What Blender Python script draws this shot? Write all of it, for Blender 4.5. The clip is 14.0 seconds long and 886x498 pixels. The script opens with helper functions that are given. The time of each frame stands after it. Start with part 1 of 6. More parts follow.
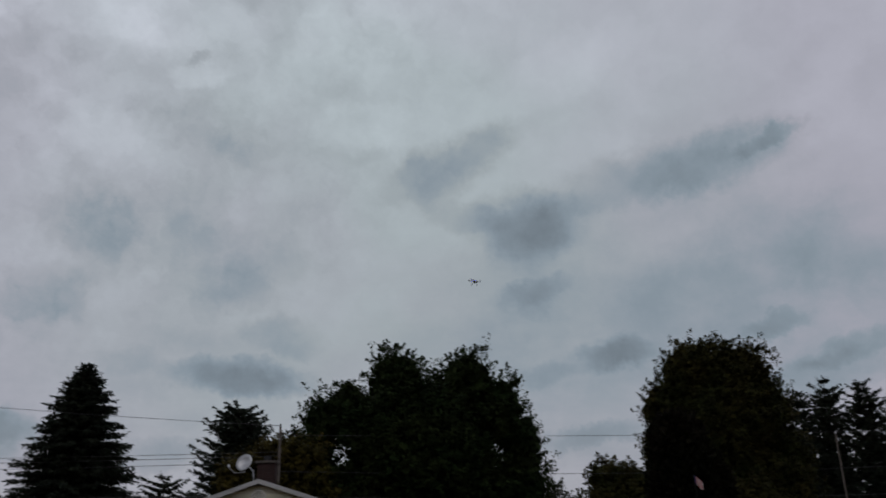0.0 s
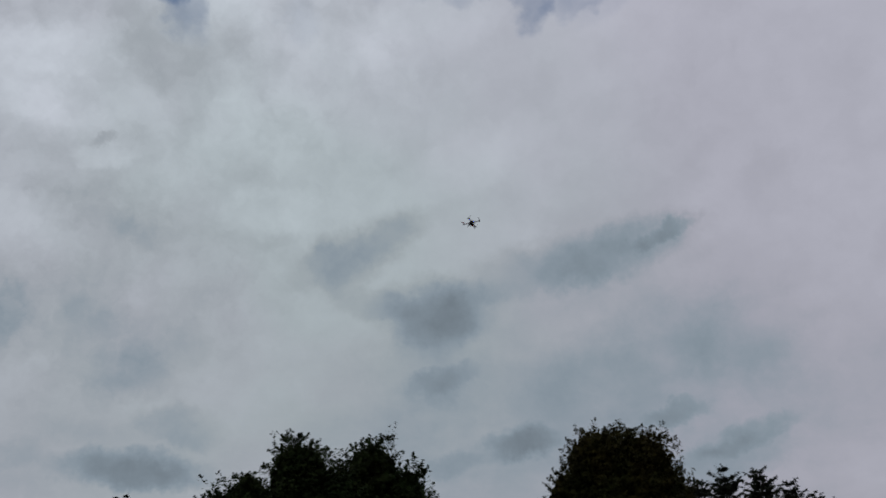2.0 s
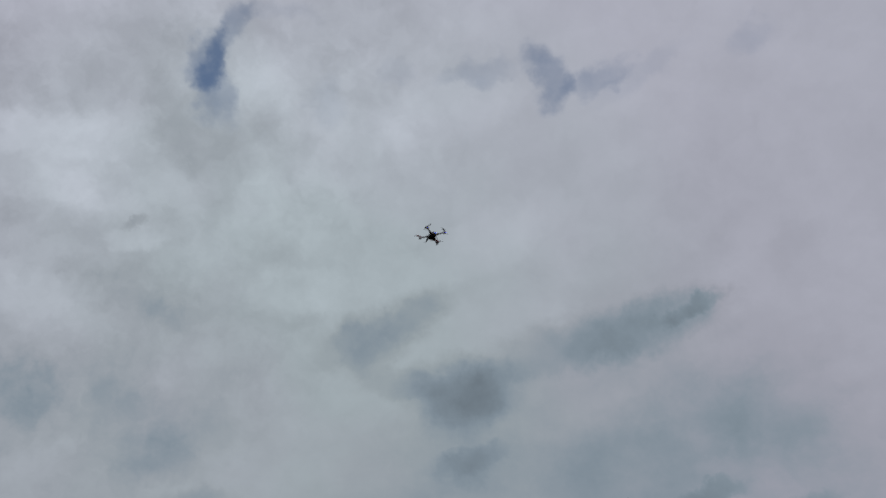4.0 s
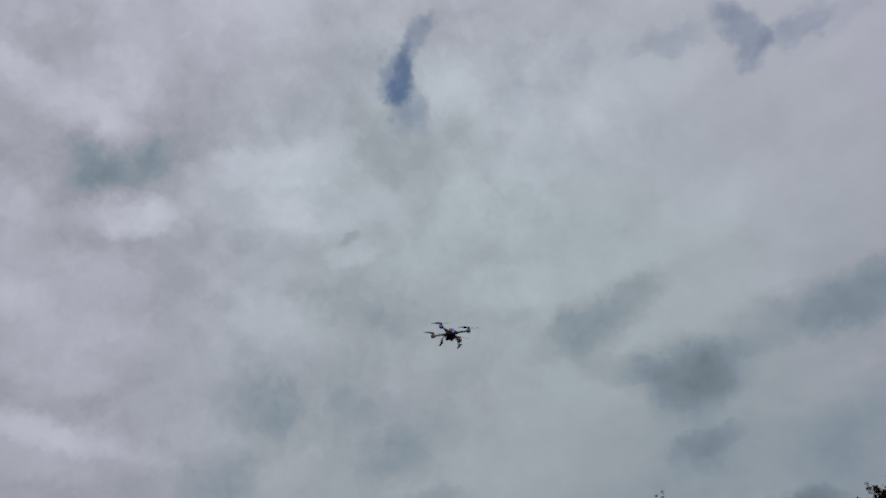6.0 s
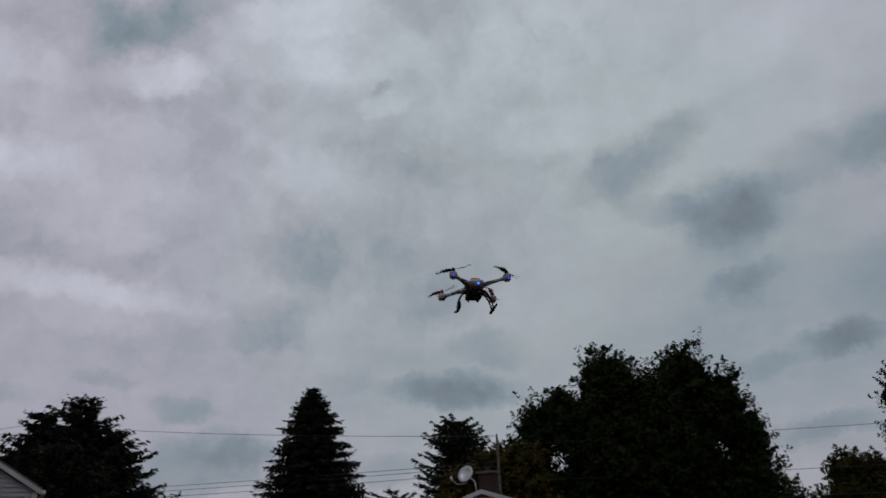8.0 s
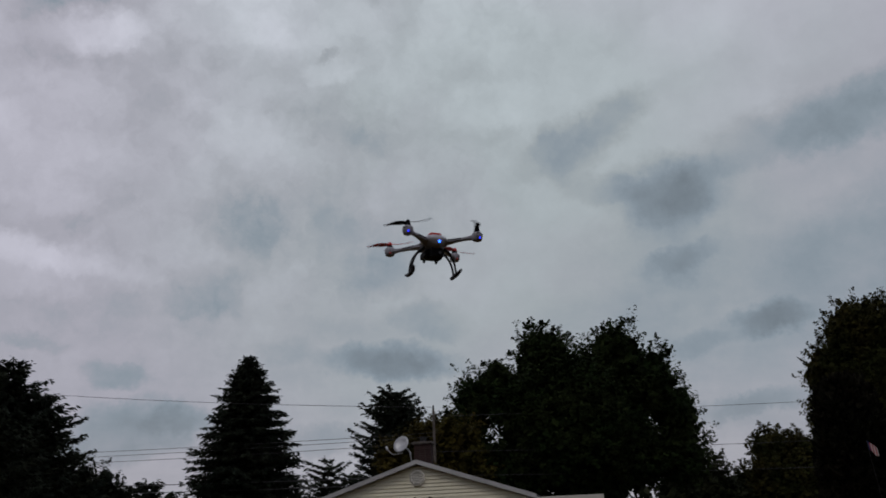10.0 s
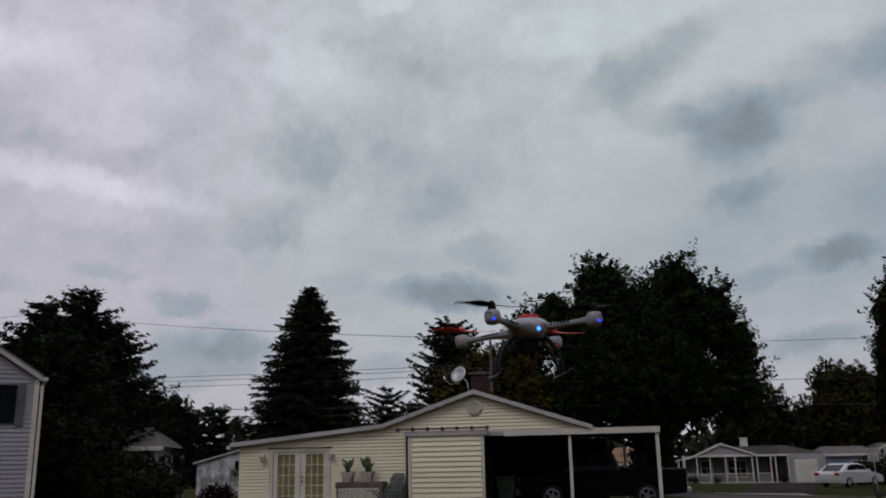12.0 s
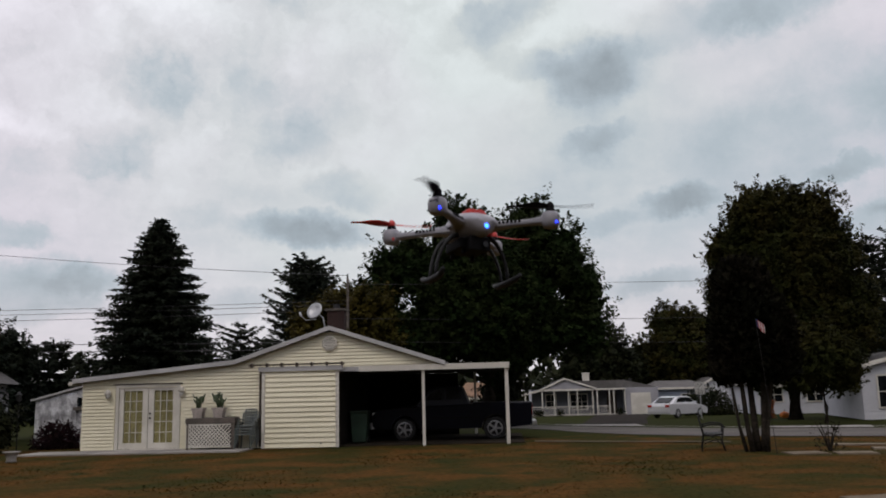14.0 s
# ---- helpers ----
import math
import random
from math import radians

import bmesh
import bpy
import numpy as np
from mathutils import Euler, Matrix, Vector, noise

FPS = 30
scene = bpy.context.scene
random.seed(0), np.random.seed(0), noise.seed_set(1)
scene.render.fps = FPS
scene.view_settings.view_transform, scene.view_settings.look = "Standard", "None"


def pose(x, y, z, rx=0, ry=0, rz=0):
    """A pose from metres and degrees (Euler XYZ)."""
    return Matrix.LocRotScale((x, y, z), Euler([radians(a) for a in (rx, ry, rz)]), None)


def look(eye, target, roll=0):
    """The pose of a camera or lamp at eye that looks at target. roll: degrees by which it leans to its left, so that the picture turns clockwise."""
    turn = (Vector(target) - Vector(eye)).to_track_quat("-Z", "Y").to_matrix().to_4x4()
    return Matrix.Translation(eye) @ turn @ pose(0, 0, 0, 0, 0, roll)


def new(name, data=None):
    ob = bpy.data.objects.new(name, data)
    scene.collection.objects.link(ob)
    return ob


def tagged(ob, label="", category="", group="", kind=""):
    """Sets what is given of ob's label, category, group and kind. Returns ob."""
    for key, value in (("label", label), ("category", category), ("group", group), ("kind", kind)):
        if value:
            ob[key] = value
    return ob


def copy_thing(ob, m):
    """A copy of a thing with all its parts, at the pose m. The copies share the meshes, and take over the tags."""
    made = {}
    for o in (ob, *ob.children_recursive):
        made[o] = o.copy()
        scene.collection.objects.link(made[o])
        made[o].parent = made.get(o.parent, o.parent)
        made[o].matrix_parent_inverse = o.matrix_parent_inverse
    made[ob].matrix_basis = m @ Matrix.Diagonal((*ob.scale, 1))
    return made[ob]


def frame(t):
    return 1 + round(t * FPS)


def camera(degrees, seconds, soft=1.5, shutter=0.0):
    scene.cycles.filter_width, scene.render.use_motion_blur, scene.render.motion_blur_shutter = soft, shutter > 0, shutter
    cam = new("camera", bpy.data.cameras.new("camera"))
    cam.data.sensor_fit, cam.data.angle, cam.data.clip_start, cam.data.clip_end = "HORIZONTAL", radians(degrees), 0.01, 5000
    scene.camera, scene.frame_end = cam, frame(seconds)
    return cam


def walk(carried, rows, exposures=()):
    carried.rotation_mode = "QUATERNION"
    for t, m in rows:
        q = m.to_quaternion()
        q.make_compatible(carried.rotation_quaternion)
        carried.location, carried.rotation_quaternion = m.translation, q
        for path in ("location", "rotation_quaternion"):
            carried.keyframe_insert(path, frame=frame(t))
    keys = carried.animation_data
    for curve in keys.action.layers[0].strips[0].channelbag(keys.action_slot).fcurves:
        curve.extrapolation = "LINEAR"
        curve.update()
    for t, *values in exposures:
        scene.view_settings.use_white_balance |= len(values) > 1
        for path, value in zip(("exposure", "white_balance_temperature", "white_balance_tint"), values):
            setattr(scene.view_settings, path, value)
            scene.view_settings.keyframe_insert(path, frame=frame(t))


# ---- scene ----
# The camera stands at a spectator's eye height in a back yard and turns after a quadcopter.
EYE = Vector((0.0, 0.0, 1.6))


def aim(yaw, pitch, roll):
    """The camera's pose: yaw to the right of +y, pitch above the horizon, roll, in degrees."""
    y, p = radians(yaw), radians(pitch)
    way = Vector((math.sin(y) * math.cos(p), math.cos(y) * math.cos(p), math.sin(p)))
    return look(EYE, EYE + way, roll)


cam = camera(54.8, 14.0, soft=1.8, shutter=0.2)
walk(cam, [(t, aim(a, b, c)) for t, a, b, c in (
    (0.0, 0.67, 19.42, -1.38),
    (0.1, 2.06, 18.86, -1.22),
    (0.2, 3.20, 18.07, -1.60),
    (0.3, 4.68, 18.00, -1.96),
    (0.4, 5.00, 18.37, -1.78),
    (0.5, 5.23, 18.96, -2.08),
    (0.6, 4.78, 20.23, -2.30),
    (0.7, 4.17, 21.68, -2.51),
    (0.8, 3.46, 22.52, -2.80),
    (0.9, 3.26, 22.91, -3.09),
    (1.0, 3.74, 23.19, -3.47),
    (1.2, 4.82, 23.66, -3.36),
    (1.4, 5.09, 23.84, -3.26),
    (1.5, 5.81, 24.09, -3.24),
    (1.7, 7.25, 24.23, -3.38),
    (1.8, 7.39, 24.39, -3.28),
    (2.0, 7.53, 25.01, -3.17),
    (2.2, 7.98, 25.34, -3.15),
    (4.3, 4.51, 31.34, -2.98),
    (4.5, 2.70, 31.82, -2.34),
    (5.0, -3.03, 31.41, -2.08),
    (5.5, -9.40, 31.33, -2.79),
    (6.0, -10.00, 30.40, -2.08),
    (6.5, -14.57, 26.05, -1.99),
    (6.7, -16.28, 26.78, -1.62),
    (6.8, -16.13, 26.91, -1.72),
    (7.0, -16.12, 26.43, -1.97),
    (7.2, -13.93, 23.86, -1.89),
    (7.3, -13.21, 23.44, -1.93),
    (7.5, -13.54, 23.87, -2.55),
    (7.7, -13.44, 23.37, -2.49),
    (7.8, -13.43, 22.77, -2.47),
    (8.0, -13.16, 20.35, -2.91),
    (8.2, -12.68, 20.23, -2.67),
    (10.3, -9.05, 18.20, -2.50),
    (10.5, -10.37, 18.93, -1.92),
    (10.7, -13.15, 18.70, -1.22),
    (10.8, -13.46, 18.69, -0.90),
    (11.0, -15.70, 18.18, -0.46),
    (11.2, -15.98, 18.14, -0.25),
    (11.3, -15.57, 18.25, -0.36),
    (11.5, -14.30, 17.65, -0.47),
    (11.7, -13.70, 16.56, -0.59),
    (11.8, -14.09, 15.35, -0.66),
    (12.0, -13.30, 13.91, -1.12),
    (12.2, -12.24, 12.92, -0.83),
    (12.3, -9.94, 12.79, -0.91),
    (12.5, -8.22, 12.12, -0.93),
    (13.0, -7.61, 11.87, -1.17),
    (13.5, -5.92, 11.39, -1.83),
    (14.0, -3.78, 9.52, -1.42),
)], exposures=[(0.0, 0.08, 6500, 10), (0.5, 0.1, 6500, 10), (2.0, 0.08, 6500, 10), (5.0, -0.04, 6400, 9), (8.0, 0.04, 6500, 10), (11.0, 0.17, 6600, 11), (12.0, 0.40, 6700, 11), (12.5, 0.66, 6850, 12), (13.0, 0.75, 6900, 12), (13.5, 0.80, 6930, 12), (14.0, 0.94, 6980, 12)])

# ---- sky and light ----
SUN_ELEVATION, SUN_TURN = radians(50), radians(200)   # behind the camera, veiled by cloud
world = bpy.data.worlds.new("overcast_sky")
scene.world = world
world.use_nodes = True
wn, wl = world.node_tree.nodes, world.node_tree.links
wn.clear()


def wnode(kind, **values):
    n = wn.new(kind)
    for k, v in values.items():
        if k == "op":
            n.operation = v
        elif k == "blend":
            n.blend_type = v
        else:
            n.inputs[k].default_value = v
    return n


def wmath(op, a, b=None):
    n = wn.new("ShaderNodeMath")
    n.operation = op
    for i, v in enumerate((a, b)):
        if v is None:
            continue
        if isinstance(v, (int, float)):
            n.inputs[i].default_value = v
        else:
            wl.new(v, n.inputs[i])
    return n.outputs[0]


def wvec(op, a, b, scale=None):
    n = wn.new("ShaderNodeVectorMath")
    n.operation = op
    for i, v in enumerate((a, b)):
        if v is None:
            continue
        if isinstance(v, (tuple, Vector)):
            n.inputs[i].default_value = v
        else:
            wl.new(v, n.inputs[i])
    if scale is not None:
        n.inputs["Scale"].default_value = scale
    return n.outputs["Value"] if op == "DOT_PRODUCT" else n.outputs[0]


def wnoise(vector, scale, detail=5.0, rough=0.55):
    n = wn.new("ShaderNodeTexNoise")
    n.inputs["Scale"].default_value, n.inputs["Detail"].default_value, n.inputs["Roughness"].default_value = scale, detail, rough
    wl.new(vector, n.inputs["Vector"])
    return n


def wramp(value, lo, hi, a=0.0, b=1.0):
    n = wn.new("ShaderNodeMapRange")
    n.interpolation_type = "SMOOTHSTEP"
    for k, v in zip(("From Min", "From Max", "To Min", "To Max"), (lo, hi, a, b)):
        n.inputs[k].default_value = v
    wl.new(value, n.inputs["Value"])
    return n.outputs[0]


sky_way = wn.new("ShaderNodeTexCoord").outputs["Generated"]
def stray(scale, detail, rough, amount):
    """A noisy offset of the direction, to fray the rims of the clouds."""
    return wvec("SCALE", wvec("SUBTRACT", wnoise(sky_way, scale, detail, rough).outputs["Color"], (0.5, 0.5, 0.5)), None, amount)


fray = wvec("ADD", stray(34.0, 4.0, 0.62, 0.030), stray(95.0, 3.0, 0.6, 0.010))
bent = wvec("ADD", sky_way, wvec("ADD", stray(9.0, 5.0, 0.62, 0.034), fray))
torn = wvec("ADD", sky_way, wvec("ADD", stray(16.0, 4.0, 0.55, 0.055), fray))
sums = {"dark": None, "blue": None, "bright": None}


def cloud(kind, azimuth, elevation, half_width, half_height, turn, strength):
    """One soft patch of the cloud sheet, in degrees, with a ragged rim."""
    a, e, r = radians(azimuth), radians(elevation), radians(turn)
    right = Vector((math.cos(a), -math.sin(a), 0))
    up = Vector((-math.sin(a) * math.sin(e), -math.cos(a) * math.sin(e), math.cos(e)))
    u = (right * math.cos(r) + up * math.sin(r)) / radians(half_width)
    v = (up * math.cos(r) - right * math.sin(r)) / radians(half_height)
    field = torn if kind == "blue" else bent
    p, q = wvec("DOT_PRODUCT", field, u), wvec("DOT_PRODUCT", field, v)
    d = wmath("ADD", wmath("MULTIPLY", p, p), wmath("MULTIPLY", q, q))
    s = wramp(d, 2.6, 0.0, 0.0, strength) if kind != "dark" else wramp(d, 1.9, 0.0, 0.0, strength)
    sums[kind] = s if sums[kind] is None else wmath("ADD", sums[kind], s)


def dark_cloud(*v):
    cloud("dark", *v)


def blue_gap(*v):
    cloud("blue", *v)


def bright_cloud(*v):
    cloud("bright", *v)


dark_cloud(1.4, 25.0, 4.3, 1.7, 26, 0.62)
dark_cloud(2.6, 25.6, 2.6, 1.3, 22, 0.22)
dark_cloud(16.6, 23.5, 8.0, 1.7, 8, 0.46)
dark_cloud(19.6, 23.7, 4.6, 1.7, 12, 0.34)
dark_cloud(23.7, 24.4, 2.4, 0.5, 14, 0.36)
dark_cloud(12.6, 22.4, 4.0, 1.6, 14, 0.20)
dark_cloud(6.4, 20.9, 3.8, 2.0, -4, 0.58)
dark_cloud(6.6, 19.9, 2.4, 2.2, 10, 0.34)
dark_cloud(2.4, 21.6, 2.8, 0.9, -8, 0.36)
dark_cloud(-22.4, 20, 2.6, 1.9, 10, 0.47)
dark_cloud(-14, 16.9, 2.5, 1.7, 15, 0.47)
dark_cloud(6.8, 16.2, 2.6, 0.84, 15, 0.31)
dark_cloud(-19.3, 28, 6.4, 2.3, -22, 0.38)
dark_cloud(-34.8, 34.1, 3.4, 1.8, 0, 0.38)
dark_cloud(-17.3, 30.8, 0.67, 0.36, 30, 0.62)
dark_cloud(-31.4, 38.8, 3, 1.3, 0, 0.19)
dark_cloud(21.3, 15.7, 8.1, 4.1, 15, 0.28)
dark_cloud(-12.7, 10.8, 4.3, 1.15, -4, 0.80)
dark_cloud(-11.9, 10.4, 2.6, 0.9, -4, 0.25)
dark_cloud(-10.4, 13.6, 2.6, 1.2, -8, 0.44)
dark_cloud(-25.5, 15.4, 2.6, 1.7, 0, 0.42)
dark_cloud(12.1, 12, 2.2, 0.96, 5, 0.50)
dark_cloud(22.2, 12.8, 1.8, 0.6, 5, 0.44)
dark_cloud(26.2, 11.1, 3, 0.72, 12, 0.50)
dark_cloud(24.7, 9.7, 3.8, 1.1, 8, 0.44)
dark_cloud(7.5, 10.7, 1.5, 0.72, 5, 0.31)
dark_cloud(10.2, 6.7, 3.1, 0.72, 4, 0.44)
dark_cloud(6.7, 15.8, 2.4, 1.1, 25, 0.25)
dark_cloud(-20.2, 11.6, 1.7, 0.96, 0, 0.25)
dark_cloud(-18.4, 6, 2.6, 0.96, 0, 0.44)
dark_cloud(-30.4, 10.1, 2.1, 0.72, -5, 0.50)
dark_cloud(-29.8, 6.7, 4.7, 1.7, 8, 0.62)
dark_cloud(-26.5, 7.5, 2.1, 0.84, 10, 0.38)
dark_cloud(11, 11.6, 2.6, 0.84, 5, 0.25)
dark_cloud(-34.8, 18.7, 1.7, 0.96, 20, 0.31)
dark_cloud(-42.4, 11.1, 2.6, 0.72, -10, 0.44)
dark_cloud(-38.8, 19.1, 3, 1.1, 5, 0.31)
dark_cloud(-35.5, 11.8, 1.9, 0.6, -10, 0.38)
dark_cloud(-41.9, 33.8, 8.1, 2.8, -25, 0.50)
dark_cloud(-30.2, 35.6, 2.6, 2.8, 0, 0.25)
blue_gap(-11.6, 44, 1.6, 0.88, 55, 0.68)
blue_gap(-13.7, 42.1, 1.4, 1.1, 80, 0.85)
blue_gap(-12.5, 40.2, 1.1, 1.9, 10, 0.68)
blue_gap(15.2, 40.7, 1.1, 2, 15, 0.85)
blue_gap(19.6, 40.3, 2.1, 0.88, 15, 0.72)
blue_gap(9.7, 41.8, 1.9, 0.88, 0, 0.51)
blue_gap(3.1, 42.2, 1, 0.62, 10, 0.26)
blue_gap(-3.3, 39.9, 1.2, 1.6, 20, 0.30)
blue_gap(23.3, 39.9, 2.9, 0.75, 20, 0.34)
blue_gap(-7.2, 45.2, 1.9, 0.62, 5, 0.34)
blue_gap(32.5, 40.1, 1.4, 1, 0, 0.42)
bright_cloud(-20.0, 33.2, 3.8, 1.9, 15, 0.50)
bright_cloud(-23.0, 35.6, 4.2, 1.1, 10, 0.50)
bright_cloud(-16.4, 30.1, 1.5, 0.8, 10, 0.12)
bright_cloud(-33.2, 31.3, 3.0, 1.2, 0, 0.50)
bright_cloud(-36.4, 39.2, 2.7, 1.5, 0, 0.35)
bright_cloud(5.9, 39.3, 4.2, 1.9, 10, 0.30)
bright_cloud(-9.2, 41.2, 2.3, 1.9, 0, 0.30)
bright_cloud(-7.2, 27.7, 4.5, 1.5, 0, 0.25)
bright_cloud(9.0, 30.5, 4.5, 1.5, 25, 0.25)
bright_cloud(-34.6, 30.8, 2.7, 0.9, 8, 0.60)
bright_cloud(-40.2, 37.3, 4.2, 1.1, -15, 0.55)
bright_cloud(-17.0, 29.9, 1.3, 0.6, 0, 0.28)
bright_cloud(-44.2, 30.7, 3.4, 1.1, 0, 0.45)
bright_cloud(-43.9, 24.5, 2.3, 0.8, 0, 0.35)
bright_cloud(-40.3, 17.6, 9.9, 0.8, -5, 0.30)
bright_cloud(-43.3, 24.7, 4.2, 1.1, 10, 0.40)
bright_cloud(-41.7, 18.1, 7.6, 0.8, -8, 0.35)
bright_cloud(-34.2, 15.7, 4.5, 0.9, 5, 0.25)
dark_cloud(14.0, 14.0, 17.0, 8.0, 4, 0.34)
dark_cloud(-22.0, 18.0, 9.0, 5.0, 8, 0.25)
dark_cloud(26.0, 24.0, 7.0, 9.0, 0, 0.22)

patchy = wramp(wnoise(sky_way, 13.0, 5.0, 0.6).outputs["Fac"], 0.3, 0.7, 0.8, 1.15)
for k in sums:
    sums[k] = wmath("MULTIPLY", sums[k], patchy)
# The sheet itself: a layer seen in perspective, with broad billows and fine wisps.
split = wn.new("ShaderNodeSeparateXYZ")
wl.new(sky_way, split.inputs[0])
height = wmath("ADD", wmath("MAXIMUM", split.outputs["Z"], 0.0), 0.16)
layer = wn.new("ShaderNodeCombineXYZ")
wl.new(wmath("DIVIDE", split.outputs["X"], height), layer.inputs[0])
wl.new(wmath("DIVIDE", split.outputs["Y"], height), layer.inputs[1])
billow = wnoise(layer.outputs[0], 1.7, 6.0, 0.55).outputs["Fac"]
puff = wnoise(bent, 7.5, 5.0, 0.55).outputs["Fac"]
fleck = wnoise(bent, 19.0, 4.0, 0.6).outputs["Fac"]
wisp = wnoise(bent, 15.0, 6.0, 0.6).outputs["Fac"]


def towards(azimuth, elevation, wide, near):
    """1 within near degrees of a direction, falling to 0 at wide."""
    a, e = radians(azimuth), radians(elevation)
    way = Vector((math.sin(a) * math.cos(e), math.cos(a) * math.cos(e), math.sin(e)))
    return wramp(wvec("DOT_PRODUCT", sky_way, way), math.cos(radians(wide)), math.cos(radians(near)))


# the sheet is most broken high up over the neighbour's house
broken = wramp(towards(-30, 40, 38, 8), 0.0, 1.0, 0.22, 1.0)
tone = wmath("ADD", wramp(billow, 0.28, 0.72, -0.06, 0.06), wramp(wisp, 0.3, 0.7, -0.02, 0.02))
tone = wmath("ADD", tone, wmath("MULTIPLY", wramp(puff, 0.32, 0.68, -0.11, 0.11), broken))
tone = wmath("ADD", tone, wmath("MULTIPLY", wramp(fleck, 0.32, 0.68, -0.07, 0.07), broken))
tone = wmath("ADD", tone, wmath("MULTIPLY", sums["bright"], 0.42))
tone = wmath("SUBTRACT", tone, wmath("MULTIPLY", sums["dark"], 0.42))
tone = wmath("ADD", tone, 1.11)
tone = wmath("MULTIPLY", tone, wramp(split.outputs["Z"], 0.10, 0.46, 0.90, 1.0))
# an overcast sky is brighter towards the zenith
tone = wmath("MULTIPLY", tone, wramp(split.outputs["Z"], 0.25, 1.0, 0.98, 1.12))
hue = wn.new("ShaderNodeMix")
hue.data_type = "RGBA"
tint = wn.new("ShaderNodeMix")
tint.data_type = "RGBA"
tint.inputs["A"].default_value = (3.50, 3.54, 4.12, 1)
tint.inputs["B"].default_value = (3.22, 3.66, 3.92, 1)
wl.new(wmath("MULTIPLY", towards(-4, 24, 30, 6), wramp(wnoise(sky_way, 3.5, 3.0, 0.5).outputs["Fac"], 0.3, 0.6, 0.5, 1.0)), tint.inputs["Factor"])
wl.new(tint.outputs["Result"], hue.inputs["A"])
hue.inputs["B"].default_value = (2.94, 3.60, 4.22, 1)
wl.new(wramp(tone, 1.0, 0.70), hue.inputs["Factor"])
low = wn.new("ShaderNodeMix")
low.data_type = "RGBA"
wl.new(wramp(split.outputs["Z"], -0.02, 0.17), low.inputs["Factor"])
low.inputs["A"].default_value = (3.55, 3.56, 3.95, 1)
wl.new(hue.outputs["Result"], low.inputs["B"])
lit = wn.new("ShaderNodeVectorMath")
lit.operation = "SCALE"
wl.new(low.outputs["Result"], lit.inputs[0])
wl.new(tone, lit.inputs["Scale"])
air = wn.new("ShaderNodeTexSky")
air.sky_type, air.sun_disc = "NISHITA", False
air.sun_elevation, air.sun_rotation = SUN_ELEVATION, SUN_TURN
cover = wn.new("ShaderNodeMix")
cover.data_type = "RGBA"
wl.new(wramp(sums["blue"], 0.0, 1.5, 0.0, 0.95), cover.inputs["Factor"])
wl.new(lit.outputs[0], cover.inputs["A"])
wl.new(air.outputs[0], cover.inputs["B"])
back = wn.new("ShaderNodeBackground")
back.inputs["Strength"].default_value = 0.1
wl.new(cover.outputs["Result"], back.inputs["Color"])
wout = wn.new("ShaderNodeOutputWorld")
wl.new(back.outputs[0], wout.inputs["Surface"])

sun = new("sun", bpy.data.lights.new("sun", "SUN"))
sun.data.energy, sun.data.angle, sun.data.color = 0.32, radians(18), (1.0, 0.95, 0.88)
sun_way = Vector((math.sin(SUN_TURN) * math.cos(SUN_ELEVATION), math.cos(SUN_TURN) * math.cos(SUN_ELEVATION), math.sin(SUN_ELEVATION)))
sun.matrix_basis = look(sun_way * 60, (0, 0, 0))

